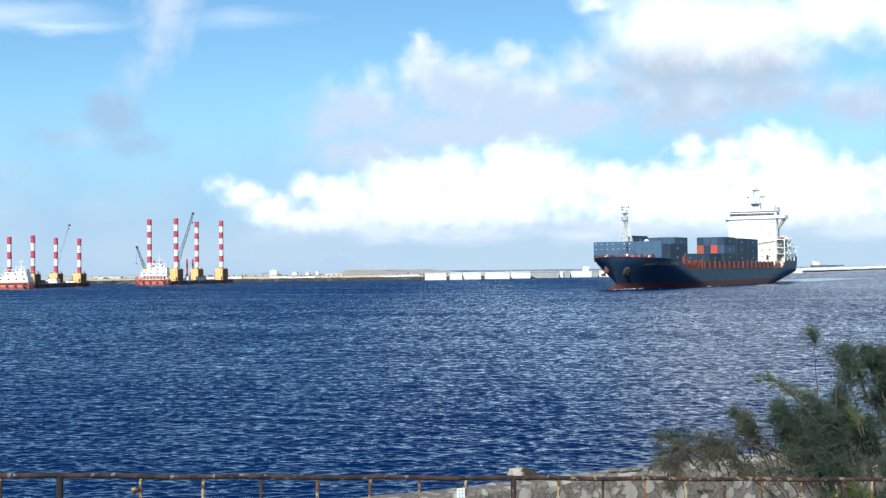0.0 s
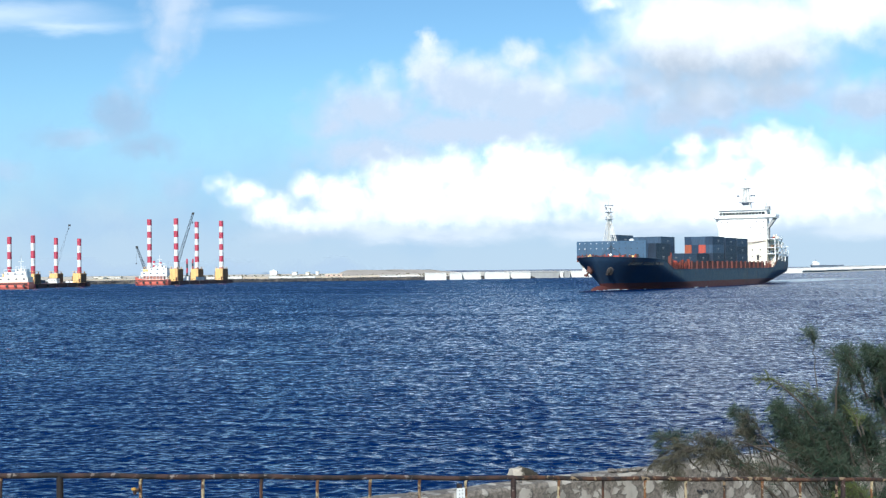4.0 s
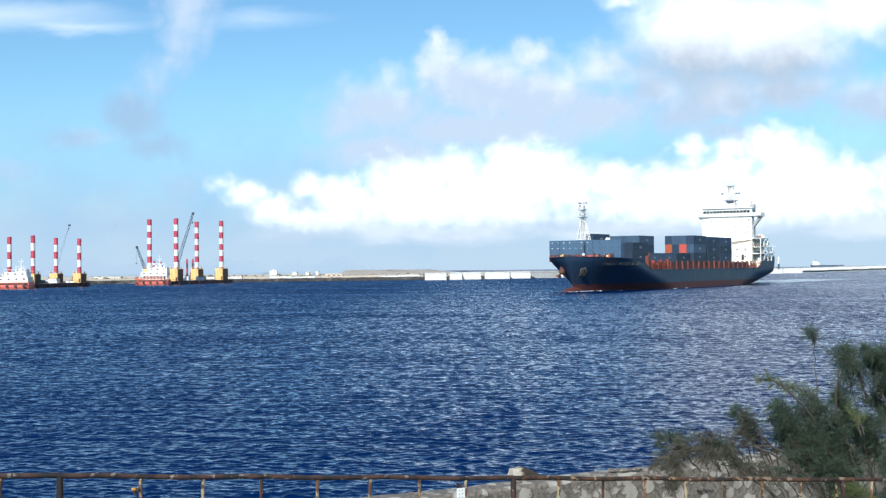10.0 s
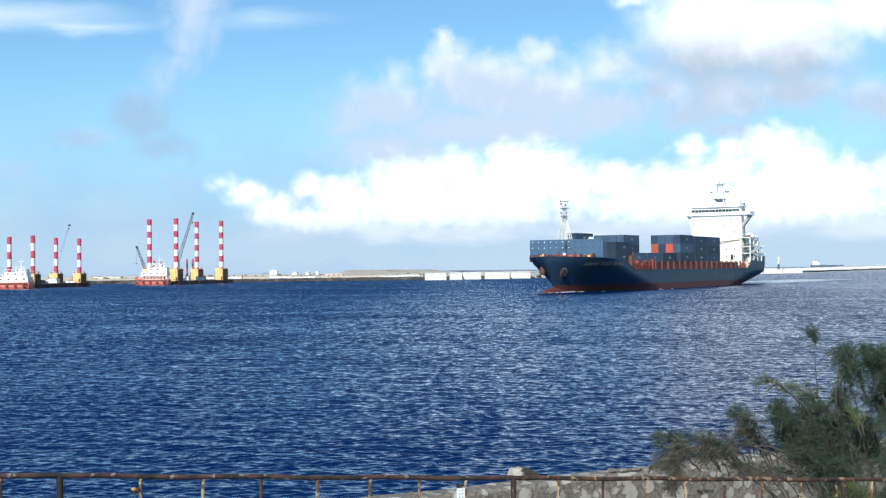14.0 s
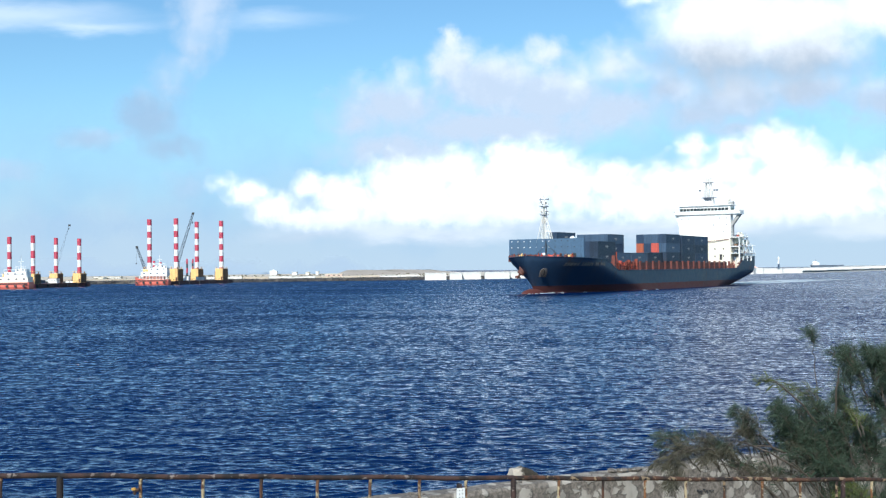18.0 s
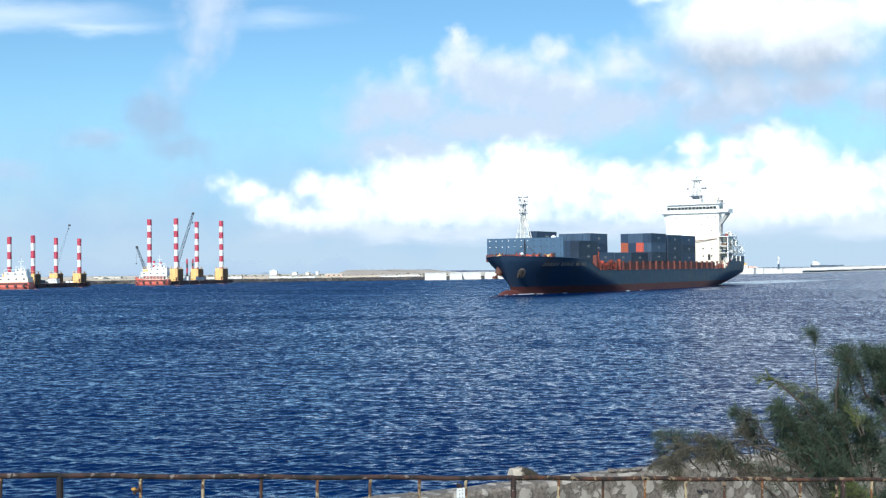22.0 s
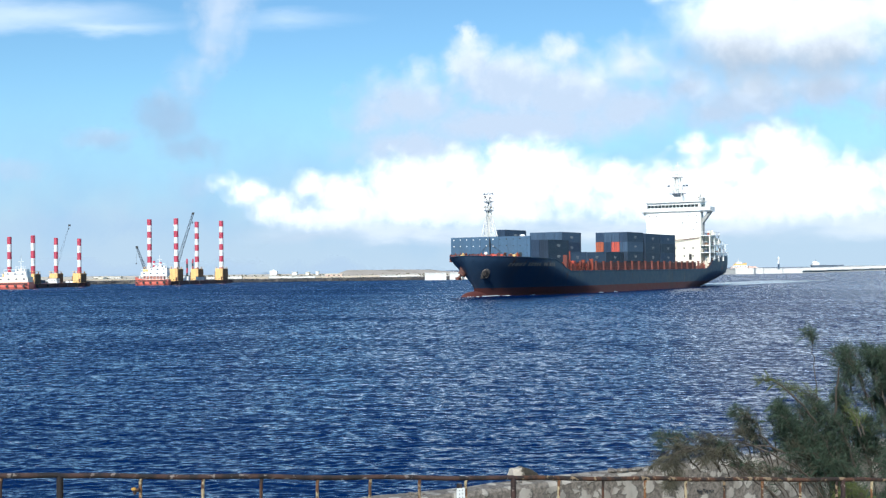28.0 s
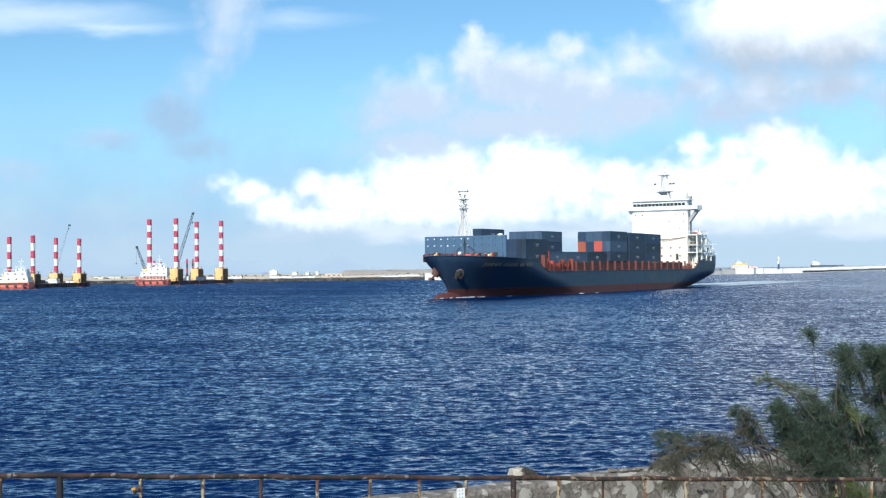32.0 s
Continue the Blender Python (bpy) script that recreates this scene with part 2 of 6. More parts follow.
    me.polygons.foreach_set("use_smooth", np.ones(len(quads), dtype=bool))
    me.update(calc_edges=True)
    me.materials.append(g.m)
    return tagged(new("water", me), "deep blue choppy sea water of the harbour", "sea", kind="structure")


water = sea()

# ---------------------------------------------------------------- the near shore
M["soil"] = worn("dry_soil", (0.16, 0.13, 0.09), (0.07, 0.075, 0.03), 0.6, 0.9, 0.95, bump=0.03)


def plaster():
    """Grey render with rounded islands of paler, older plaster and broad dark stains."""
    g = Graph("peeling_plaster")
    v = g.coords()
    wob = g.noise(v, 3.0, 4.0, 0.6)
    fine = g.noise(v, 18.0, 4.0, 0.65)
    off = g.add("ShaderNodeVectorMath", op='MULTIPLY_ADD')
    g.put(off.inputs[0], wob.outputs[1])
    off.inputs[1].default_value = (0.34, 0.34, 0.34)
    g.put(off.inputs[2], v)
    cell = g.add("ShaderNodeTexVoronoi")
    g.put(cell.inputs["Vector"], off.outputs[0])
    cell.inputs["Scale"].default_value = 4.2
    d = g.math('ADD', cell.outputs["Distance"], g.math('MULTIPLY', fine.outputs[0], 0.26))
    d = g.math('ADD', d, g.math('MULTIPLY', g.noise(v, 0.9, 3.0, 0.5).outputs[0], 0.5))
    peel = g.ramp(d, 0.77, 0.86, 1.0, 0.0)
    grime = g.noise(g.stretch(v, scale=(1, 1, 0.4)), 3.0, 5.0, 0.6)
    stain = g.ramp(g.noise(v, 0.8, 4.0, 0.55).outputs[0], 0.52, 0.66)
    pale = g.mix(g.ramp(grime.outputs[0], 0.4, 0.75), (0.36, 0.33, 0.285, 1), (0.20, 0.175, 0.145, 1))
    deep = g.mix(g.ramp(fine.outputs[0], 0.3, 0.7), (0.075, 0.065, 0.054, 1), (0.22, 0.19, 0.16, 1))
    c = g.mix(peel, deep, pale)
    rim = g.math('MULTIPLY', peel, g.math('SUBTRACT', 1.0, peel))
    c = g.mix(g.math('MULTIPLY', rim, 1.6), c, (0.045, 0.04, 0.034, 1))
    g.put(g.bsdf.inputs["Base Color"], g.mix(g.math('MULTIPLY', stain, 0.55), c, (0.085, 0.078, 0.068, 1)))
    g.bsdf.inputs["Roughness"].default_value = 0.92
    g.bump(g.math('ADD', peel, g.math('MULTIPLY', fine.outputs[0], 0.6)), 0.8, 0.015)
    return g.m


M["plaster"] = plaster()
FENCE_A = Vector((-4.10, 9.05, 0))       # foot of the railing, seen from above
FENCE_DIR = Vector((math.cos(radians(26.2)), math.sin(radians(26.2)), 0))
WALL_A = Vector((-1.26, 16.07, 0))
WALL_DIR = Vector((0.877, 0.481, 0)).normalized()


def rail_z(s):
    return 5.313 - 0.0892 * s


def near_ground():
    """A bank that falls from the railing to the sea wall."""
    me = bpy.data.meshes.new("ground")
    nrm = Vector((-FENCE_DIR.y, FENCE_DIR.x, 0))
    verts, faces = [], []
    across = [-60, -30, -15, -8, -4, -2, -1, -0.4, 0, 0.3, 0.7, 1.2, 1.8, 2.5, 3.3, 4.3, 5.4, 6.2, 7.5, 9.0]
    along = [-80, -50, -30, -18, -10] + [-6 + 0.7 * k for k in range(52)] + [36, 48, 70, 110]
    for w in across:
        for s in along:
            p = FENCE_A + FENCE_DIR * s + nrm * w
            top = rail_z(max(min(s, 25), -12)) - 1.12
            if w <= 0.3:
                z = top
            elif w < 6.0:
                z = top - 0.9 * min(1, (w - 0.3) / 3.0) - 0.1 * (w - 0.3)
            else:
                z = top - 1.5 - (w - 6.0) * 1.6
            z += 0.06 * noise.noise(Vector((p.x * 0.8, p.y * 0.8, 0))) if w > -3 else 0
            verts.append((p.x, p.y, z))
    n = len(along)
    for i in range(len(across) - 1):
        for j in range(n - 1):
            faces.append((i * n + j, i * n + j + 1, (i + 1) * n + j + 1, (i + 1) * n + j))
    me.from_pydata(verts, [], faces)
    me.materials.append(M["soil"])
    me.polygons.foreach_set("use_smooth", [True] * len(me.polygons))
    tagged(new("ground", me), "dry earth bank above the sea", "ground", kind="structure")


near_ground()


def sea_wall():
    bm = bmesh.new()
    nrm = Vector((-WALL_DIR.y, WALL_DIR.x, 0))
    rng = random.Random(3)
    n = 60
    rows = []
    for i in range(n + 1):
        s = -9 + 22 * i / n
        c = WALL_A + WALL_DIR * s
        top = 3.69 + 0.004 * s + 0.035 * noise.noise(Vector((s * 0.9, 0, 3)))
        ring = []
        for w, z in ((0.0, 1.4), (0.0, top - 0.05), (0.05, top), (0.32, top + 0.02), (0.38, top - 0.05), (0.5, 1.0)):
            p = c + nrm * (w + 0.02 * noise.noise(Vector((s * 1.7, z * 2, w))))
            ring.append(bm.verts.new((p.x, p.y, z + rng.uniform(-0.008, 0.008))))
        rows.append(ring)
    for a, b in zip(rows, rows[1:]):
        for k in range(5):
            bm.faces.new((a[k], b[k], b[k + 1], a[k + 1]))
    bm.faces.new(rows[0])
    bm.faces.new(rows[-1][::-1])
    tagged(new("wall_seaside", mesh("wall_seaside", bm, M["plaster"])), "old concrete sea wall with peeling grey plaster", "wall",
           kind="structure")


sea_wall()

# ---------------------------------------------------------------- the far shore
def far_ground():
    """Low land across the harbour: dark rock foot, pale quay edge, flat ground behind."""
    line = [(-520, 560), (-300, 640), (-205, 690), (-150, 722), (-105, 732), (-62, 745), (-11, 752), (60, 800), (180, 930)]
    me = bpy.data.meshes.new("far_shore")
    prof = [(0, -0.5), (3, 1.2), (6, 1.9), (9, 2.0), (30, 2.8), (90, 3.6), (150, 4.2), (300, -1.0)]
    pts = []
    for (ax, ay), (bx, by) in zip(line, line[1:]):
        for k in range(10):
            pts.append((ax + (bx - ax) * k / 10, ay + (by - ay) * k / 10))
    pts.append(line[-1])
    verts, faces = [], []
    for px, py in pts:
        d = Vector((px * 0.9, py, 0)).normalized()
        for w, z in prof:
            jag = noise.noise(Vector((px * 0.3, py * 0.3, w)))
            verts.append((px + d.x * w + jag * (0.8 if w < 9 else 0), py + d.y * w, z + (0.35 * jag if w < 7 else 0.25 * jag)))
    n = len(prof)
    for i in range(len(pts) - 1):
        for j in range(n - 1):
            faces.append((i * n + j, (i + 1) * n + j, (i + 1) * n + j + 1, i * n + j + 1))
    me.from_pydata(verts, [], faces)
    rock = worn("dark_rock", (0.05, 0.047, 0.045), (0.28, 0.24, 0.19), 0.75, 0.12, 0.95)
    sand = worn("pale_ground", (0.56, 0.50, 0.41), (0.20, 0.18, 0.13), 0.85, 0.05, 0.95)
    me.materials.append(rock)
    me.materials.append(sand)
    me.polygons.foreach_set("material_index", [0 if (k % (n - 1)) < 3 else 1 for k in range(len(me.polygons))])
    tagged(new("far_shore", me), "low sandy shore with a dark rock edge across the harbour", "shore", kind="structure")
    # tumbled rocks along the foot, low scrub on the flat ground
    rng = random.Random(12)
    for name, label, count, material in (("shore_rocks", "dark tumbled rocks along the far waterline", 420, rock),
                                         ("shore_scrub", "low dry scrub on the far shore", 260, worn("dry_scrub", (0.13, 0.115, 0.075), (0.26, 0.20, 0.14), 0.7, 0.2, 0.95))):
        bm = bmesh.new()
        for k in range(count):
            i = rng.randrange(20, len(pts) - 12)
            f = rng.random()
            px, py = pts[i][0] + (pts[i + 1][0] - pts[i][0]) * f, pts[i][1] + (pts[i + 1][1] - pts[i][1]) * f
            d = Vector((px * 0.9, py, 0)).normalized()
            if material is rock:
                w, r = rng.uniform(-0.5, 4.5), rng.uniform(0.4, 1.25)
                z = max(0.0, w * 0.35)
            else:
                w, r = rng.uniform(14, 95), rng.uniform(0.35, 0.9)
                z = 2.2 + 0.018 * w
            verts = bmesh.ops.create_icosphere(bm, subdivisions=1, radius=r)["verts"]
            for v in verts:
                q = 1 + 0.5 * noise.noise(v.co * 0.9 + Vector((k, 0, 0)))
                v.co = Vector((v.co.x * q * rng.uniform(0.9, 1.5) + px + d.x * w, v.co.y * q + py + d.y * w, v.co.z * q * 0.7 + z))
        tagged(new(name, mesh(name, bm, material)), label, "rocks" if material is rock else "scrub", kind="stuff")


far_ground()


def mound():
    """The long brown hill behind the quay."""
    bm = bmesh.new()
    rows = []
    for i in range(41):
        u = i / 40
        px = 585 + 290 * u
        top = 478.4 - 1.0 * math.sin(u * 3.0) - 0.9 * noise.noise(Vector((u * 9, 0, 2))) + 0.8 * max(0, u - 0.5)
        edge = min(1, u / 0.1, (1 - u) / 0.4)
        ring = []
        for d, k in ((780, 0.0), (810, 0.7), (840, 1.0), (930, 0.95), (1060, 0.0)):
            c = spot(px, top, d)
            zt = spot(px, top, 840).z
            ring.append(bm.verts.new((c.x, d + (px - 600) * 0.4, 2.2 + (zt - 2.2) * k * edge + 0.12 * noise.noise(Vector((px * 0.1, d, 0))))))
        rows.append(ring)
    for a, b in zip(rows, rows[1:]):
        for k in range(4):
            bm.faces.new((a[k], b[k], b[k + 1], a[k + 1]))
    tagged(new("hill", mesh("hill", bm, worn("brown_earth", (0.42, 0.36, 0.30), (0.20, 0.18, 0.13), 0.9, 0.06, 0.95), True)),
           "long low brown earth hill behind the quay", "hill", kind="structure")


mound()

CAIS_A, CAIS_B = Vector((-11.0, 736, 0)), Vector((287, 1022, 0))


def on_line(a, b, px):
    """Where the direction px meets the plan line a b."""
    k = (px - 784.5) / FOCAL
    t = (k * a.y - a.x) / ((b.x - a.x) - k * (b.y - a.y))
    return a + (b - a) * t


def caissons():
    # the 940 to 989 block is grey for its shade, put into colour
    runs = [(752, 790, 4.4, "caisson"), (796, 817.5, 4.4, "caisson"), (818.5, 851, 4.4, "caisson"), (858, 902, 4.4, "caisson"), (904, 939, 4.4, "caisson"),
            (940, 989, 4.4, "grey_conc"), (991, 997, 4.4, "caisson"), (998, 1009, 4.4, "grey_conc"), (1010, 1047, 4.4, "caisson"),
            (1048, 1058, 4.4, "grey_conc"), (1060, 1100, 4.4, "caisson"), (1104, 1150, 4.4, "caisson"), (1154, 1200, 4.4, "caisson"),
            (1204, 1240, 4.4, "caisson"), (1243, 1277, 3.2, "grey_conc"), (1278, 1300, 4.4, "grey_conc"), (1301.5, 1334, 4.8, "caisson"),
            (1338, 1351, 4.8, "caisson"), (1352, 1385, 4.4, "caisson")]
    for x0, x1, top, mt in runs:
        a = on_line(CAIS_A, CAIS_B, x0)
        w = (x1 - x0) / FOCAL * a.y
        ob = thing("caisson", Matrix.Translation(a), "pale concrete breakwater caisson standing in the water" if mt == "caisson" else
                   "grey concrete breakwater block", "breakwater block", "breakwater caissons")
        boxpart("block", (0, w, 0, 10, -1, top - 0.5), M[mt], ob, bevel=0.12)
        boxpart("cap", (-0.1, w + 0.1, -0.2, 10.2, top - 0.5, top), M[mt], ob, bevel=0.1)
    wall = thing("breakwater", Matrix.Identity(4), "long pale concrete breakwater reaching out to sea", "breakwater", kind="structure")
    A, B = Vector((288, 1023, 0)), Vector((730, 1890, 0))
    edges = [1386, 1401, 1425, 1431, 1459, 1465, 1490, 1496, 1521, 1527, 1550, 1572, 1600, 1640, 1680]
    for k, (x0, x1) in enumerate(zip(edges, edges[1:])):
        a, b = on_line(A, B, x0), on_line(A, B, x1)
        z = 3.95 + 0.06 * k
        bm = bmesh.new()
        box(bm, a.x, b.x + 2, a.y, b.y + 6, z - 1.9, z)
        part("parapet", bm, M["caisson"], wall)
        bm = bmesh.new()
        box(bm, a.x, b.x, a.y + (2 if k % 2 else 0), b.y, -1, z - 1.92)
        part("footing", bm, M["grey_conc"] if k % 2 else M["caisson"], wall)


caissons()


def lighthouse():
    p = on_line(CAIS_A, CAIS_B, 1371)
    p = p + Vector((0, -12.0, 0))
    p.z = 4.4
    ob = thing("lighthouse", Matrix.Translation(p), "small white harbour light tower on the breakwater", "lighthouse")
    bm = bmesh.new()
    rod(bm, (0, 0, 0), (0, 0, 3.6), 0.85, 0.75, 12)
    part("base", bm, M["box_steel"], ob)
    bm = bmesh.new()
    rod(bm, (0, 0, 3.6), (0, 0, 7.2), 0.8, 0.7, 12)
    part("tower", bm, M["white"], ob)
    bm = bmesh.new()
    rod(bm, (0, 0, 7.2), (0, 0, 7.5), 1.3, 1.3, 12)
    part("gallery", bm, M["white"], ob)
    bm = bmesh.new()
    rod(bm, (0, 0, 7.5), (0, 0, 8.8), 0.8, 0.8, 10)
    rod(bm, (0, 0, 8.8), (0, 0, 9.6), 0.85, 0.1, 10)
    part("lantern", bm, M["white"], ob)


lighthouse()

# ---------------------------------------------------------------- far ship
def far_ship():
    D = 3300
    s = D / FOCAL
    ob = thing("cargo_ship", Matrix.Translation(((1463 - 784) * s, D, 1.0)), "distant dark cargo ship with a white deckhouse", "ship")
    bm = bmesh.new()
    hull = [(-42, 5), (-44, 7.5), (40, 7.0), (45, 7.6), (41, 0), (-40, 0)]
    fr = [bm.verts.new((x, -6, z - 2)) for x, z in hull]
    bk = [bm.verts.new((x, 6, z - 2)) for x, z in hull]
    bm.faces.new(fr)
    bm.faces.new(bk[::-1])
    for i in range(6):
        bm.faces.new((fr[i], bk[i], bk[(i + 1) % 6], fr[(i + 1) % 6]))
    part("hull", bm, M["crane"], ob)
    boxpart("deckhouse", (-40, -22, -5, 5, 5.0, 11.5), M["white"], ob, bevel=0.3)
    boxpart("bridge", (-34, -27, -6, 6, 11.5, 15), M["white"], ob, bevel=0.2)
    boxpart("funnel", (-39, -35, -2, 2, 11.5, 16.5), M["white"], ob, bevel=0.3)
    bm = bmesh.new()
    rod(bm, (-31, 0, 15), (-31, 0, 21), 0.5, 0.25, 6)
    part("mast", bm, M["crane"], ob)


far_ship()


# ---------------------------------------------------------------- buildings on the far shore
def shore_building(px, py0, py1, wpx, dist, name, label, mt, dome=False):
    a = spot(px, py1, dist)
    s = dist / FOCAL
    w, hgt = wpx * s, (py1 - py0) * s + 0.6
    ob = thing(name, Matrix.Translation((a.x, dist, a.z - 0.6)), label, "building")
    boxpart("wall", (-w / 2, w / 2, -4, 4, -a.z, hgt * 0.86), M[mt], ob, bevel=0.1)
    if dome:
        bm = bmesh.new()
        ball(bm, (0, 0, hgt * 0.8), w * 0.22, 12, 1.0)
        part("dome", bm, M[mt], ob, smooth=True)
    else:
        boxpart("roof", (-w / 2 - 0.4, w / 2 + 0.4, -4.4, 4.4, hgt * 0.86, hgt), M["cream"], ob)
    for k in range(3 if wpx >= 20 else 0):
        x = (k - 1) * w * 0.28
        boxpart("window", (x - w * 0.06, x + w * 0.06, -4.05, -3.95, hgt * 0.35, hgt * 0.62), M["glass"], ob)


shore_building(485, 478.8, 482.6, 12, 830, "shore_building", "white shore building with a small dome", "white", True)
shore_building(522, 481.6, 483.5, 8, 835, "shore_shed", "low white shed on the far shore", "white")
shore_building(545, 481.8, 484, 6, 830, "shore_shed", "low cream shed on the far shore", "cream")
shore_building(562, 480.6, 483.5, 4, 840, "shore_shed", "small white shed on the far shore", "white")
shore_building(592, 485.0, 488.5, 30, 770, "quay_shed", "long low faded pink quay shed", "faded")
shore_building(205, 490.5, 494.5, 22, 752, "quay_shed", "long low white quay shed", "white")
shore_building(178, 491.0, 495.0, 14, 735, "quay_shed", "long low cream quay shed", "cream")
shore_building(1036, 472.0, 482.0, 10, 900, "harbour_store", "pale harbour store behind the caissons", "white")


def moored_boat():
    """An orange and white supply boat moored behind the breakwater."""
    dist = 1060.0
    k = dist / FOCAL
    c = spot(1316, 476, dist)
    ob = thing("supply_boat", Matrix.Translation((c.x, dist, 0)), "faded orange supply boat with a white deckhouse moored behind the breakwater", "boat")
    L = 46 * k
    bm = bmesh.new()
    rows = []
    for i in range(13):
        u = i / 12
        x = -L / 2 + L * u
        b = 4.0 * (1 - max(0, (0.25 - u) / 0.25) ** 2 * 0.9)
        top = 5.2 + 0.9 * max(0, (0.4 - u) / 0.4)
        rows.append([bm.verts.new(p) for p in ((x, -b * 0.8, -0.6), (x, -b, 1.5), (x, -b, top), (x, b, top), (x, b, 1.5), (x, b * 0.8, -0.6))])
    for a, b in zip(rows, rows[1:]):
        for q in range(5):
            bm.faces.new((a[q], b[q], b[q + 1], a[q + 1]))
    bm.faces.new(rows[0])
    bm.faces.new(rows[-1][::-1])
    part("hull", bm, M["faded"], ob, "faded pinkish-orange hull")
    for name, x0, x1, z0, z1, mt in (("deckhouse", -0.42, 0.12, 5.2, 7.0, "white"), ("deckhouse", -0.36, 0.02, 7.0, 8.6, "yellow"), ("wheelhouse", -0.30, -0.10, 8.6, 10.2, "white"),
                                     ("funnel", 0.02, 0.09, 7.0, 9.2, "yellow"), ("deck_cargo", 0.17, 0.30, 5.2, 6.5, "faded"), ("deck_cargo", 0.33, 0.46, 5.2, 6.2, "faded")):
        boxpart(name, (x0 * L, x1 * L, -2.8, 2.8, z0, z1), M[mt], ob, bevel=0.12)
    for q in range(5):
        x = (-0.38 + 0.1 * q) * L
        boxpart("window", (x, x + 0.9, -2.86, -2.78, 5.9, 6.6), M["crane"], ob)
    bm = bmesh.new()
    rod(bm, (-0.2 * L, 0, 10.2), (-0.2 * L, 0, 13.2), 0.18, 0.1, 6)
    rod(bm, (-0.2 * L - 1.2, 0, 12.0), (-0.2 * L + 1.2, 0, 12.0), 0.08, 0.08, 4)
    part("mast", bm, M["mast"], ob)


moored_boat()


# pale stone kerb that runs along the quay
def quay_kerb():
    ob = thing("quay_wall", Matrix.Identity(4), "pale stone quay wall along the far shore", "quay wall", kind="structure")
    pts = [(-310, 648), (-208, 700), (-152, 732), (-106, 742), (-64, 755), (-14, 768)]
    for (ax, ay), (bx, by) in zip(pts, pts[1:]):
        a, b = Vector((ax, ay, 0)), Vector((bx, by, 0))
        n = max(2, int((b - a).length / 12))
        for i in range(n):
            p, q = a + (b - a) * i / n, a + (b - a) * (i + 0.94) / n
            d = q - p
            bm = bmesh.new()
            tall = 3.0 + 0.9 * noise.noise(p * 0.13)
            box(bm, 0, d.length, 0, 1.6, 1.2, tall, Matrix.Translation(p) @ Matrix.Rotation(math.atan2(d.y, d.x), 4, 'Z'))
            k = noise.noise(p * 0.37)
            part("kerbstone", bm, M["caisson"] if k > 0.2 else M["sandstone"] if k > -0.35 else M["grey_conc"], ob)


quay_kerb()


# ---------------------------------------------------------------- jack-up barges
def lattice(bm, a, b, w0, w1, bays, r, seg=4):
    a, b = Vector(a), Vector(b)
    d = (b - a).normalized()
    u = Vector((d.z, 0, -d.x)) if abs(d.y) < 0.9 else Vector((1, 0, 0))
    u = (u - d * u.dot(d)).normalized()
    v = d.cross(u)
    def corner(t, i):
        w = (w0 + (w1 - w0) * t) / 2
        return a + (b - a) * t + u * w * (1 if i in (0, 3) else -1) + v * w * (1 if i < 2 else -1)
    for i in range(4):
        rod(bm, corner(0, i), corner(1, i), r, r, seg)
        for k in range(bays):
            t0, t1 = k / bays, (k + 1) / bays
            j = (i + 1) % 4
            rod(bm, corner(t0, i), corner(t1, j) if k % 2 else corner(t1, j), r * 0.7, r * 0.7, 3, False)
            rod(bm, corner(t1, i), corner(t1, j), r * 0.6, r * 0.6, 3, False)


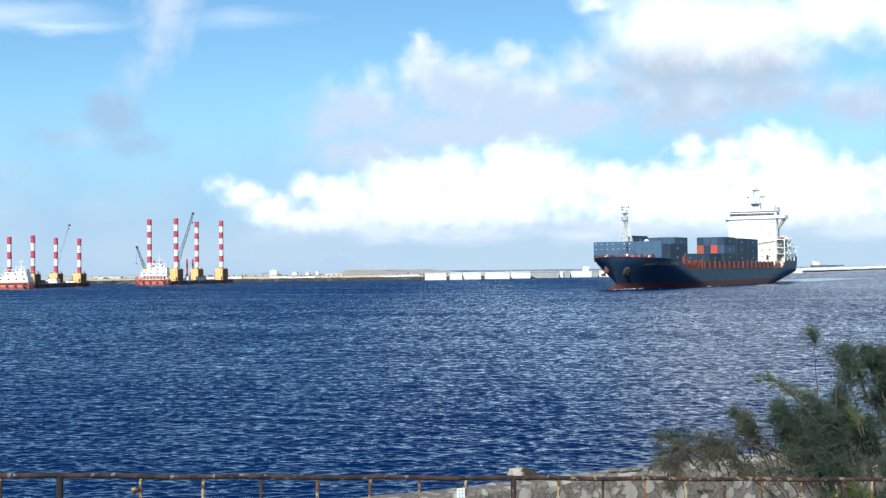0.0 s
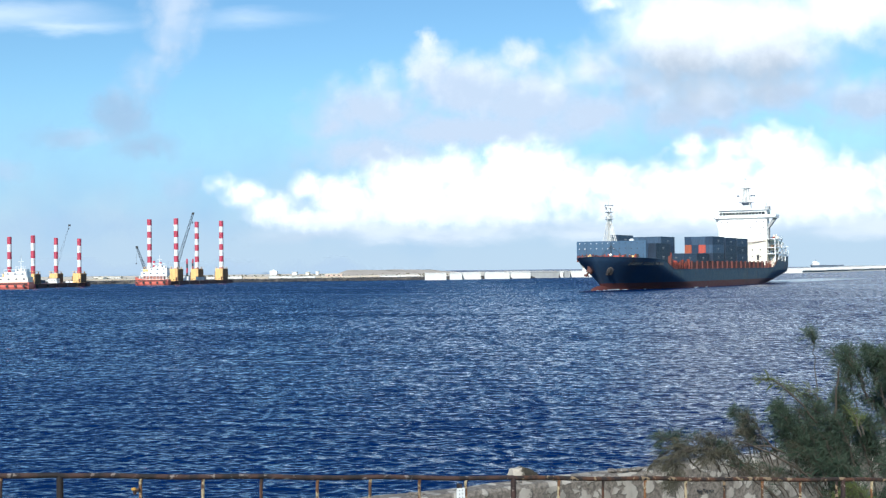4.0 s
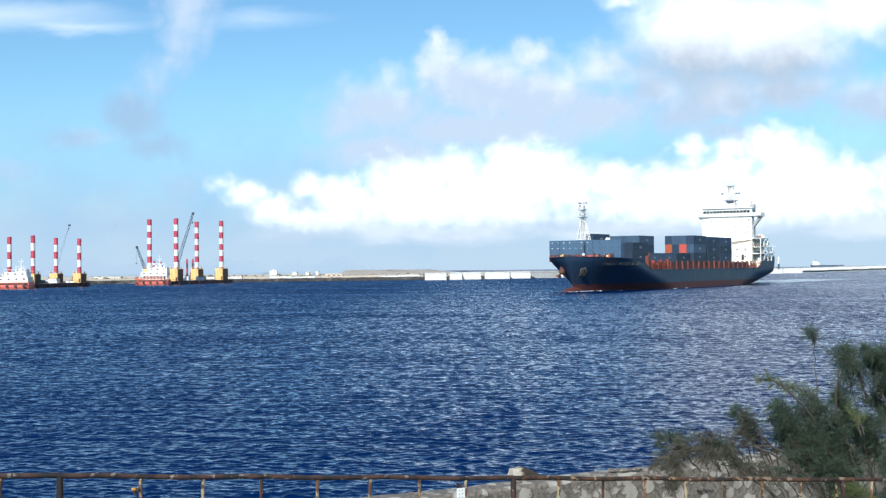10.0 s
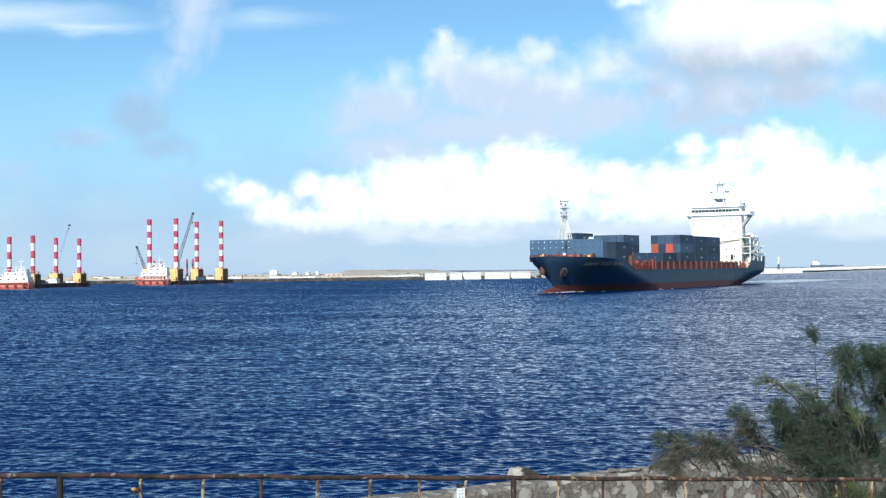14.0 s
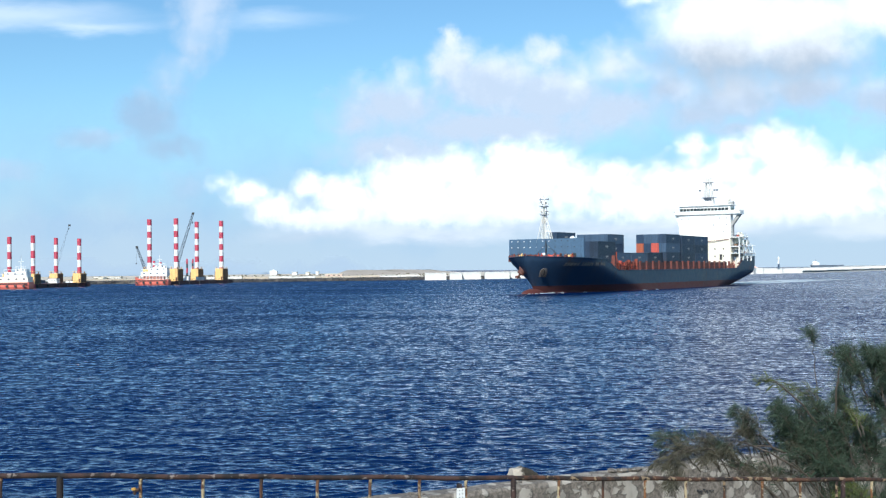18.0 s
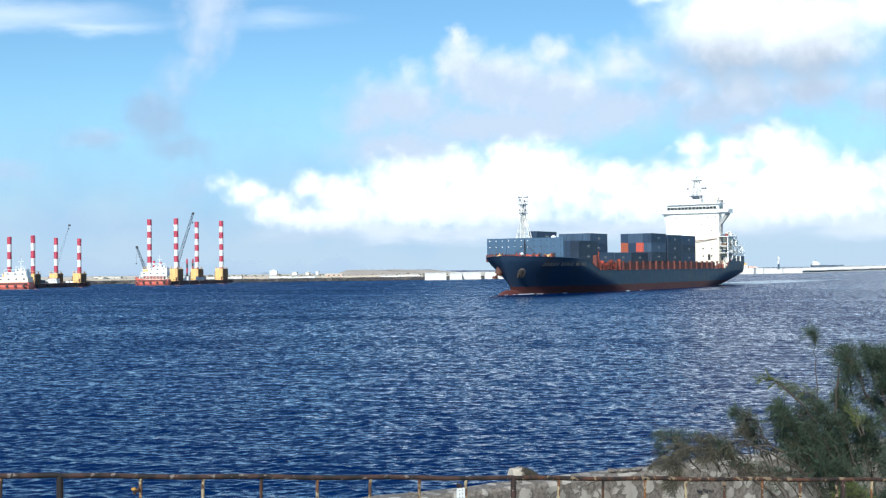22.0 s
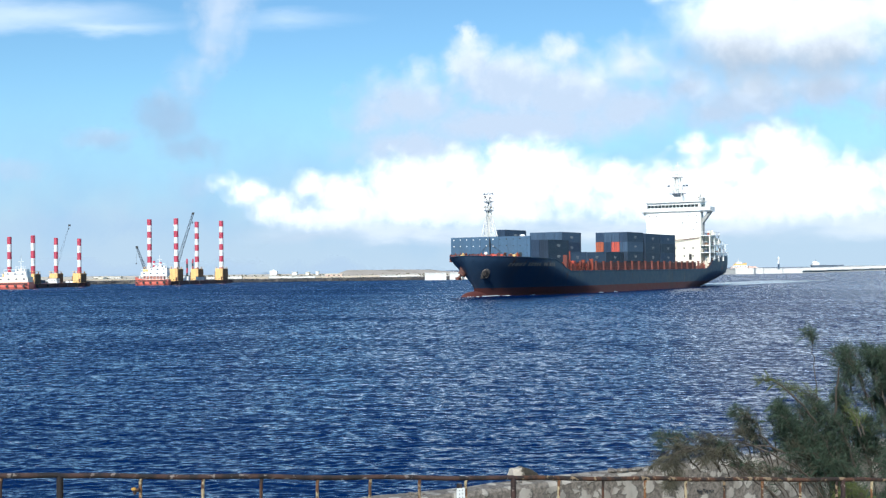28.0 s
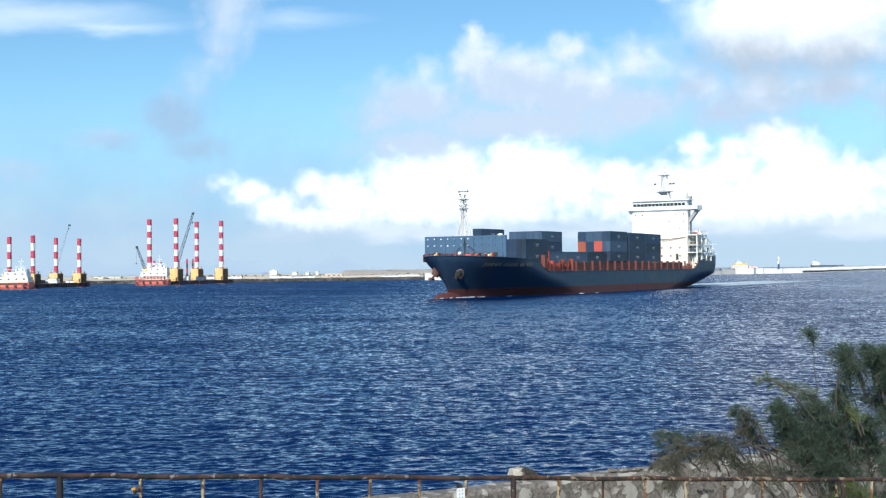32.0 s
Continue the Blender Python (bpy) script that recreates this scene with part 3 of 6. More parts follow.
def jackup(label, legs, deck_half, band, top_off, rad, k_house):
    """A barge on four banded tubular legs. legs: direction, top direction, distance."""
    ob = thing("jackup_barge", Matrix.Identity(4), label, "jack-up barge", "jack-up barges")
    feet = [spot(*leg) for leg in legs]
    mid = sum(feet, Vector()) / 4
    axis = feet[2] + feet[3] - feet[0] - feet[1]
    turn = math.atan2(axis.y, axis.x) - math.pi / 2
    base = Matrix.Translation((mid.x, mid.y, -0.1)) @ Matrix.Rotation(turn, 4, 'Z')
    bm = bmesh.new()
    box(bm, -deck_half[0], deck_half[0], -deck_half[1], deck_half[1], -0.8, 2.0, base)
    soften(bm, 0.2)
    part("pontoon", bm, M["barge"], ob, "dark rusty steel pontoon")
    bm = bmesh.new()
    for side in (-1, 1):
        for k in range(9):
            y = -deck_half[1] + 2 * deck_half[1] * k / 8
            rod(bm, base @ Vector((side * deck_half[0], y, 2.0)), base @ Vector((side * deck_half[0], y, 3.0)), 0.05, 0.05, 4)
        for z in (2.5, 3.0):
            rod(bm, base @ Vector((side * deck_half[0], -deck_half[1], z)), base @ Vector((side * deck_half[0], deck_half[1], z)), 0.04, 0.04, 4)
    part("railing", bm, M["dark"], ob)
    for k in range(6):
        y = -deck_half[1] + 2 * deck_half[1] * (k + 0.5) / 6
        bm = bmesh.new()
        rod(bm, base @ Vector((deck_half[0] + 0.25, y, 0.2)), base @ Vector((deck_half[0] + 0.25, y, 1.6)), 0.35, 0.35, 8)
        part("fender", bm, M["dark"], ob)
    for px, py, dist in legs:
        top = spot(px, py, dist)
        leg = new("leg")
        leg.parent = ob
        leg.matrix_basis = Matrix.Translation((top.x, top.y, 0))
        z, k = top.z, 0
        while z > 2.0:
            z0 = max(z - band, 1.5)
            bm = bmesh.new()
            rod(bm, (0, 0, z0), (0, 0, z), rad, rad, 20)
            part("band", bm, M["leg_red"] if k % 2 == 0 else M["leg_white"], leg, smooth=False)
            z, k = z0, k + 1
        bm = bmesh.new()
        rod(bm, (0, 0, -2), (0, 0, 1.5), rad, rad, 16)
        part("foot", bm, M["leg_red"], leg)
        # yellow jacking house, set cornerwise to the camera's view
        m = Matrix.Rotation(math.atan2(-top.x, top.y) - radians(36), 4, 'Z')
        q = k_house
        h1 = 1.9 + top_off
        for (x0, x1, y0, y1) in ((-q, -1.28, -q, q), (1.28, q, -q, q), (-1.28, 1.28, -q, -1.28), (-1.28, 1.28, 1.28, q)):
            bm = bmesh.new()
            box(bm, x0, x1, y0, y1, 1.9, h1, m)
            soften(bm, 0.12)
            part("jacking_house", bm, M["yellow"], leg, "yellow painted steel jacking house")
        for sx in (-1.0, 1.0):
            for sy in (-1.0, 1.0):
                bm = bmesh.new()
                rod(bm, m @ Vector((sx * q * 0.75, sy * q * 0.75, h1)), m @ Vector((sx * q * 0.75, sy * q * 0.75, h1 + 0.9)), 0.26, 0.2, 8)
                part("jack", bm, M["deck"], leg)
        bm = bmesh.new()
        for k in range(5):
            w = -q + 2 * q * k / 4
            rod(bm, m @ Vector((w, -q, h1)), m @ Vector((w, -q, h1 + 1.0)), 0.05, 0.05, 4)
            rod(bm, m @ Vector((q, w, h1)), m @ Vector((q, w, h1 + 1.0)), 0.05, 0.05, 4)
        rod(bm, m @ Vector((-q, -q, h1 + 1)), m @ Vector((q, -q, h1 + 1)), 0.05, 0.05, 4)
        rod(bm, m @ Vector((q, -q, h1 + 1)), m @ Vector((q, q, h1 + 1)), 0.05, 0.05, 4)
        part("house_rail", bm, M["yellow"], leg)
        for w in (-0.5, 0.45):
            bm = bmesh.new()
            box(bm, w * q - 0.12, w * q + 0.12, -q - 0.1, -q - 0.004, 1.9, h1 - 0.2, m)
            part("stiffener", bm, M["yellow"], leg)
        bm = bmesh.new()
        box(bm, q * 0.55, q * 0.95, -q - 0.05, -q - 0.003, 2.0, 3.8, m)
        part("house_door", bm, M["deck"], leg)
        # added brown panel and slats: the right face's shade put into colour
        bm = bmesh.new()
        box(bm, q + 0.004, q + 0.3, -q + 0.1, q - 0.1, 2.0, h1 - 0.25, m)
        part("machinery_panel", bm, M["brown"], leg, "brown panel in place of the house's shaded side")
        for k in range(4):
            bm = bmesh.new()
            z = 2.6 + (top_off - 1.6) * k / 3
            box(bm, q + 0.3, q + 0.4, -q + 0.4, q - 0.4, z, z + 0.35, m)
            part("louvre", bm, M["brown"], leg)
        bm = bmesh.new()
        box(bm, -q - 1.5, -q - 0.1, -0.9, 0.9, 1.9, 1.9 + top_off * 0.72, m)
        soften(bm, 0.1)
        part("power_pack", bm, M["deck"], leg, "brown steel power pack beside the jacking house")
    return ob, base


LEGS_R = [(264.3, 388.6, 645), (311.4, 387.0, 640), (348.0, 392.8, 690), (391.3, 391.2, 685)]
LEGS_L = [(16.5, 419.5, 560), (58.2, 417.0, 550), (99.0, 421.2, 600), (140.2, 422.6, 592)]
jr, jr_base = jackup("jack-up barge with red and white banded legs and yellow houses", LEGS_R, (10.8, 31.0), 3.28, 6.4, 1.2, 2.45)
jl, jl_base = jackup("jack-up barge with shorter red and white banded legs", LEGS_L, (8.8, 27.0), 3.45, 4.6, 1.0, 2.25)
TURN_R = -math.atan2(11.2, 35)


def tug(label, px0, px1, py, dist, house, open_deck=None):
    """A red work boat moored against a barge, seen along its side."""
    s = dist / FOCAL
    L = (px1 - px0) * s / 1.36
    c = spot((px0 + px1) / 2, py, dist)
    ob = thing("work_boat", Matrix.Translation((c.x, dist, 0)) @ Matrix.Scale(1.36, 4), label, "work boat", "work boats")
    bm = bmesh.new()
    rows = []
    for i in range(15):
        u = i / 14
        x = -L / 2 + L * u
        b = 3.2 * (1 - max(0, (0.3 - u) / 0.3) ** 2 * 0.9) * (1 - max(0, (u - 0.85) / 0.15) ** 2 * 0.25)
        sheer = 2.1 + 1.0 * max(0, (0.35 - u) / 0.35) ** 2
        rows.append([bm.verts.new(p) for p in ((x + 0.5 * (0.5 - u), -b * 0.8, -0.8), (x, -b, 0.6), (x, -b, sheer), (x, b, sheer), (x, b, 0.6), (x + 0.5 * (0.5 - u), b * 0.8, -0.8))])
    for a, b in zip(rows, rows[1:]):
        for k in range(5):
            bm.faces.new((a[k], b[k], b[k + 1], a[k + 1]))
    bm.faces.new(rows[0])
    bm.faces.new(rows[-1][::-1])
    part("hull", bm, M["tug_red"], ob, "bright red painted hull")
    boxpart("fender", (-L * 0.46, L * 0.48, -3.35, -3.2, 1.5, 1.85), M["dark"], ob)
    for i, (u0, u1, z0, z1) in enumerate(house):
        boxpart("deckhouse", (-L / 2 + L * u0, -L / 2 + L * u1, -2.4 + 0.2 * i, 2.4 - 0.2 * i, z0, z1), M["white"] if i or open_deck else M["cream"], ob, bevel=0.12)
        n = max(2, int((u1 - u0) * L / 2.2))
        for k in range(n):
            x = -L / 2 + L * (u0 + (u1 - u0) * (k + 0.5) / n)
            boxpart("window", (x - 0.28, x + 0.28, -2.46 + 0.2 * i, -2.38 + 0.2 * i, (z0 + z1) / 2 - 0.05, (z0 + z1) / 2 + 0.45), M["crane"], ob)
        bm = bmesh.new()
        for k in range(7):
            x = -L / 2 + L * (u0 + (u1 - u0) * k / 6)
            rod(bm, (x, -2.3 + 0.2 * i, z1), (x, -2.3 + 0.2 * i, z1 + 0.9), 0.05, 0.05, 4)
        rod(bm, (-L / 2 + L * u0, -2.3 + 0.2 * i, z1 + 0.9), (-L / 2 + L * u1, -2.3 + 0.2 * i, z1 + 0.9), 0.05, 0.05, 4)
        part("railing", bm, M["white"], ob)
    if open_deck:
        u0, u1, z0, z1 = open_deck
        for k in range(9):
            x = -L / 2 + L * (u0 + (u1 - u0) * k / 8)
            boxpart("deck_pillar", (x - 0.1, x + 0.1, -2.35, -2.15, z0, z1), M["white"], ob)
        boxpart("inner_house", (-L / 2 + L * (u0 + 0.08), -L / 2 + L * (u1 - 0.1), -1.2, 1.6, z0, z1), M["cream"], ob)
        boxpart("boat_deck", (-L / 2 + L * (u0 - 0.03), -L / 2 + L * (u1 + 0.01), -2.5, 2.5, z1 - 0.12, z1), M["white"], ob)
    bm = bmesh.new()
    x = -L / 2 + L * house[-1][0] + 1.2
    rod(bm, (x, 0, house[-1][3]), (x, 0, house[-1][3] + 4.2), 0.14, 0.07, 6)
    rod(bm, (x - 1, 0, house[-1][3] + 2.4), (x + 1, 0, house[-1][3] + 2.4), 0.06, 0.06, 4)
    part("mast", bm, M["mast"], ob)
    bm = bmesh.new()
    xf = -L / 2 + L * house[0][1] - 2.0
    rod(bm, (xf, 0.4, house[0][3]), (xf - 0.3, 0.4, house[0][3] + 2.4), 0.7, 0.6, 10)
    part("funnel", bm, M["dark"], ob)
    for k in range(5):
        x = -L / 2 + L * (0.1 + 0.2 * k)
        bm = bmesh.new()
        res = bmesh.ops.create_cone(bm, segments=12, radius1=0.42, radius2=0.42, depth=0.25, cap_ends=True)
        for v in res["verts"]:
            v.co = Vector((v.co.x + x, -3.45, v.co.y + 0.95)) + Vector((0, v.co.z, 0))
        part("tyre_fender", bm, M["dark"], ob)
    return ob


tug("red-hulled work boat with a white deckhouse beside a barge", 240, 300, 500, 622, [(0.20, 0.97, 3.5, 5.0), (0.42, 0.96, 5.0, 6.5), (0.62, 0.9, 6.5, 7.2)], (0.16, 0.95, 2.0, 3.5))
tug("red-hulled work boat with a tall white deckhouse beside a barge", -18, 56, 508, 525, [(0.24, 0.97, 2.0, 3.8), (0.40, 0.93, 3.8, 5.3), (0.66, 0.9, 5.3, 6.3)])


def crane(label, foot, tip, dist, width, hooked, bar=0.085):
    """Lattice boom crane. foot, tip: directions."""
    a, b = spot(*foot, dist), spot(*tip, dist)
    ob = thing("crawler_crane", Matrix.Identity(4), label, "crane", "cranes")
    bm = bmesh.new()
    lattice(bm, a, b, width, width * 0.55, 16, bar)
    part("boom", bm, M["crane"], ob, "slender lattice boom of dark steel")
    boxpart("cab", (a.x - 1.8, a.x + 2.2, dist - 1.5, dist + 1.5, 3.0, 5.2), M["crane"], ob, bevel=0.15)
    boxpart("track", (a.x - 2.2, a.x + 2.2, dist - 1.9, dist - 1.1, 2.0, 3.0), M["dark"], ob, bevel=0.3)
    boxpart("track", (a.x - 2.2, a.x + 2.2, dist + 1.1, dist + 1.9, 2.0, 3.0), M["dark"], ob, bevel=0.3)
    bm = bmesh.new()
    rod(bm, a, (a.x, dist, 4.0), width * 0.5, width * 0.5, 6)
    part("boom_foot", bm, M["crane"], ob)
    bm = bmesh.new()
    box(bm, b.x - 0.5, b.x + 0.7, dist - 0.5, dist + 0.5, b.z - 0.6, b.z + 0.5)
    part("boom_head", bm, M["dark"], ob)
    back = Vector((a.x + (1.5 if tip[0] < foot[0] else -1.5), dist, 7.0))
    bm = bmesh.new()
    rod(bm, b, back, 0.035, 0.035, 4)
    rod(bm, back, (back.x, dist, 5.0), 0.1, 0.1, 5)
    part("stay", bm, M["dark"], ob)
    bm = bmesh.new()
    drop = hooked
    rod(bm, b, (b.x - 0.3, dist, b.z - drop), 0.03, 0.03, 4)
    part("hoist_rope", bm, M["dark"], ob)
    bm = bmesh.new()
    ball(bm, (b.x - 0.3, dist, b.z - drop), 0.35, 8, 1.5)
    part("hook_block", bm, M["dark"], ob)
    return ob


crane("crawler crane with a long raised lattice boom on a barge", (315.5, 462), (341.5, 378), 662, 1.5, 5.0)
crane("small crane with a short dark boom behind a work boat", (258, 480), (242, 437.5), 660, 1.3, 9.0)
crane("crane with a thin raised boom on the quay", (98, 487), (122.5, 399), 735, 0.45, 2.0, 0.018)


def banded_mast(px, py0, py1, dist, r):
    a, b = spot(px, py0, dist), spot(px, py1, dist)
    ob = thing("banded_mast", Matrix.Identity(4), "thin red banded mast beyond the barges", "mast", "banded masts")
    zs = np.linspace(a.z, max(b.z, 2.4), 5)
    for k in range(4):
        bm = bmesh.new()
        rod(bm, (a.x, dist, zs[k + 1]), (a.x, dist, zs[k]), r, r, 10)
        part("band", bm, M["leg_red"] if k % 2 == 0 else M["leg_white"] if py1 < 480 else M["dark"], ob)
    boxpart("base", (a.x - 1.4, a.x + 1.4, dist - 1.4, dist + 1.4, 1.6, zs[-1] + 0.1), M["dark"], ob, bevel=0.1)


banded_mast(272.6, 462, 476, 800, 0.9)
banded_mast(283.6, 464, 476, 800, 0.9)
banded_mast(331.0, 458.5, 492, 735, 0.55)
banded_mast(341.0, 459.0, 484, 735, 0.55)


def deck_boxes():
    rng = random.Random(8)
    for base, spots in ((jr_base, ((0, -6), (-3, 4), (3, 9), (2, -12), (-2, 15))), (jl_base, ((2, -14), (0, -4), (3, 3), (-1, 8), (3, 16)))):
        for x, y in spots:
            c = base @ Vector((x, y * 1.2, 2.0))
            w, d, hh = rng.uniform(1.5, 3.2), rng.uniform(1.5, 3.5), rng.uniform(1.0, 2.3)
            mt = rng.choice(["white", "white", "crane", "box_steel"])
            ob = thing("deck_cabin", Matrix.Translation(c) @ Matrix.Rotation(TURN_R, 4, 'Z'),
                       {"white": "small white site cabin on a barge deck", "dark": "dark steel equipment box on a barge deck",
                        "crane": "grey steel equipment box on a barge deck", "box_steel": "blue-grey site cabin on a barge deck"}[mt], "cabin")
            boxpart("body", (-w, w, -d / 2, d / 2, 0, hh), M[mt], ob, bevel=0.08)
            boxpart("lid", (-w - 0.1, w + 0.1, -d / 2 - 0.1, d / 2 + 0.1, hh, hh + 0.12), M["dark"], ob)


deck_boxes()

# ---------------------------------------------------------------- the container ship
BEAM = 12.0


def deck_height(x):
    if x > 62:
        return 8.9 + 0.9 * min(1, (x - 62) / 25)
    if x > 56:
        return 5.9 + 3.0 * (x - 56) / 6
    if x > -49.5:
        return 5.9
    if x > -54.5:
        return 5.9 + 2.9 * (-49.5 - x) / 5
    return 8.8 + 1.5 * min(1, (-54.5 - x) / 17)


def hull_point(u, z):
    """Half breadth and station at length fraction u and height z."""
    k = 1 - (1 - min(1.0, max(0.0, z / 9.6))) ** 1.4
    xe = 83.2 + 5.2 * k ** 1.2
    ka = min(1.0, max(0.0, z / 8.5))
    xs = -60.5 - 12.5 * (1 - (1 - ka) ** 2.0) ** 0.7
    x = xs + u * (xe - xs)
    u0 = 0.66 + 0.21 * k
    p = 1.7 + 1.1 * k
    b = 1.0
    if u > u0:
        b *= max(0.0, 1 - ((u - u0) / (1 - u0)) ** p)
    ua = 0.26 - 0.10 * k
    if u < ua:
        b *= 1 - (0.60 - 0.50 * min(1, z / 4.5 if z > 0 else 0)) * ((ua - u) / ua) ** 2
    return x, BEAM * b


def hull_rows(levels, us):
    rows = []
    for u in us:
        xd, _ = hull_point(u, 6.0)
        zd = deck_height(xd)
        rows.append([(lambda z: (hull_point(u, z)[0], hull_point(u, z)[1], z))(z0 if f is None else f * zd + (1 - f) * 2.0)
                     for z0, f in levels])
    return rows


def shell(rows, close_aft=True):
    bm = bmesh.new()
    grid = {}
    for side in (1, -1):
        vs = [[bm.verts.new((x, y * side, z)) for x, y, z in r] for r in rows]
        grid[side] = vs
        for a, b in zip(vs, vs[1:]):
            for k in range(len(a) - 1):
                q = (a[k], b[k], b[k + 1], a[k + 1])
                bm.faces.new(q if side < 0 else q[::-1])
    if close_aft:
        for k in range(len(rows[0]) - 1):
            bm.faces.new((grid[1][0][k], grid[1][0][k + 1], grid[-1][0][k + 1], grid[-1][0][k]))
    return bm


ship = thing("container_ship", Matrix.Identity(4), "dark blue container ship with a white bridge, half loaded, under way", "ship")


def build_hull():
    us = [i / 60 for i in range(52)] + [0.866 + 0.134 * (i / 22) for i in range(23)]
    lower = [(-1.5, None), (0.0, None), (0.7, None), (1.4, None), (2.0, None)]
    upper = [(0, i / 10) for i in range(11)]
    bm = shell(hull_rows(lower, us))
    bmesh.ops.remove_doubles(bm, verts=bm.verts, dist=0.01)
    part("boot_top", bm, M["boot_red"], ship, "red-brown antifouling below the blue hull", True)
    bm = shell(hull_rows(upper, us))
    bmesh.ops.remove_doubles(bm, verts=bm.verts, dist=0.01)
    part("hull", bm, M["hull_blue"], ship, "dark blue painted steel hull with a flared bow", True)
    # inside of the bulwark, and the decks
    bm = bmesh.new()
    prev = None
    for u in us:
        x, _ = hull_point(u, 6.0)
        zd = deck_height(x)
        xx, b = hull_point(u, zd)
        dz = zd - (1.1 if (x > 62 or x < -54.5) else 0.25)
        bl = max(0.02, min(b, hull_point(u, dz)[1]) - 0.45)
        xl = min(xx, hull_point(u, dz)[0] - 0.2) if u > 0.9 else xx
        cur = [bm.verts.new((xl, bl, dz)), bm.verts.new((xl, -bl, dz)),
               bm.verts.new((xx, (b - 0.02) if b > 0.3 else 0.05, zd)), bm.verts.new((xx, -(b - 0.02) if b > 0.3 else -0.05, zd))]
        if prev:
            for i, j in ((0, 1), (0, 2), (1, 3)):
                bm.faces.new((prev[i], cur[i], cur[j], prev[j]))
        prev = cur
    part("deck", bm, M["deck"], ship, "rust-red painted steel deck")
    # rubbing strake along the top edge
    bm = bmesh.new()
    for side in (1, -1):
        pts = []
        for u in us:
            x, _ = hull_point(u, 6.0)
            zd = deck_height(x)
            xx, b = hull_point(u, zd)
            pts.append(Vector((xx, side * (b + 0.02), zd)))
        for a, b in zip(pts, pts[1:]):
            if (b - a).length > 0.05:
                rod(bm, a, b, 0.11, 0.11, 5, False)
    part("gunwale", bm, M["hull_blue"], ship)
    bm = bmesh.new()
    res = bmesh.ops.create_uvsphere(bm, u_segments=20, v_segments=12, radius=1.0)
    for v in res["verts"]:
        v.co = Vector((83.6 + v.co.x * 6.3, v.co.y * 1.7, -0.25 + v.co.z * 1.55))
    part("bulbous_bow", bm, M["boot_red"], ship, "red-brown bulbous bow breaking the surface", True)


build_hull()


def writing_bars():
    # the name, as plain bars, and draught marks
    rng = random.Random(4)
    for side in (1, -1):
        x = 81.0
        while x > 64.5:
            w = rng.uniform(0.35, 0.8)
            if rng.random() > 0.12:
                bm = bmesh.new()
                pts = []
                for xx in (x, x - w):
                    for zz in (7.25, 8.05):
                        # nearest fraction for the station
                        lo, hi = 0.5, 1.0
                        for _ in range(30):
                            mid = (lo + hi) / 2
                            if hull_point(mid, zz)[0] < xx:
                                lo = mid
                            else:
                                hi = mid
                        pts.append(Vector((xx, side * (hull_point(lo, zz)[1] + 0.05), zz)))
                vs = [bm.verts.new(p) for p in (pts[0], pts[1], pts[3], pts[2])]
                bm.faces.new(vs)
                ext = bmesh.ops.extrude_face_region(bm, geom=list(bm.faces))
                for v in ext["geom"]:
                    if isinstance(v, bmesh.types.BMVert):
                        v.co.y += side * 0.03
                part("name_bar", bm, M["name_grey"], ship)
            x -= w + 0.28
    for z in (2.4, 3.1, 3.8, 4.5):
        b = (-27.0, BEAM)
        boxpart("draught_mark", (b[0] - 0.16, b[0] + 0.16, b[1] + 0.0, b[1] + 0.04, z - 0.22, z + 0.22), M["name_grey"], ship)


writing_bars()


def rust_runs():
    """Thin rust runs that hang from the deck edge and the anchor pocket."""
    rng = random.Random(41)
    for k in range(26):
        x = rng.uniform(56, 84) if k < 16 else rng.uniform(-60, 54)
        top = deck_height(x) - rng.uniform(0.2, 1.2)
        drop = rng.uniform(0.8, 2.6)
        w = rng.uniform(0.05, 0.16)
        bm = bmesh.new()
        rows = []
        for i in range(6):
            z = top - drop * i / 5
            y = surface_y(x, z)
            ww = w * (1 - 0.75 * i / 5)
            rows.append([bm.verts.new((x - ww, y + 0.012, z)), bm.verts.new((x + ww, surface_y(x + ww, z) + 0.02, z))])
        for a, b in zip(rows, rows[1:]):
            bm.faces.new((a[0], a[1], b[1], b[0]))
        part("rust_run", bm, M["hull_blue_dirt"], ship)


def surface_y(x, z):
    lo, hi = 0.0, 1.0
    for _ in range(32):
        mid = (lo + hi) / 2
        if hull_point(mid, z)[0] < x:
            lo = mid
        else:
            hi = mid
    return hull_point(lo, z)[1]


def hull_frame(x, z, side):
    """A frame on the hull's skin: x aft to fore, y up, z outward."""
    p = Vector((x, side * surface_y(x, z), z))
    tx = (Vector((x + 0.6, side * surface_y(x + 0.6, z), z)) - p).normalized()
    tz = (Vector((x, side * surface_y(x, z + 0.6), z + 0.6)) - p).normalized()
    out = tx.cross(tz).normalized() * side * -1
    if out.y * side < 0:
        out = -out
    up = out.cross(tx) if side < 0 else tx.cross(out)
    if up.z < 0:
        up = -up
    m = Matrix((tx, up, out)).transposed().to_4x4()
    m.translation = p
    return m


def anchor_shape(bm, m, q):
    """Stockless anchor drawn up into its pocket; q is its size."""
    def at(a, b, c):
        return m @ (Vector((a, b, c)) * q)
    rod(bm, at(0, 1.2, 0.0), at(0, -0.9, 0.0), 0.17 * q, 0.22 * q, 8)
    rod(bm, at(-0.62, -1.0, 0.05), at(0.62, -1.0, 0.05), 0.24 * q, 0.24 * q, 8)
    for k in (-1, 1):
        rod(bm, at(0.5 * k, -1.0, 0.1), at(0.66 * k, 0.0, 0.22), 0.24 * q, 0.17 * q, 8)
        rod(bm, at(0.66 * k, 0.0, 0.22), at(0.6 * k, 0.62, 0.18), 0.17 * q, 0.04, 8)


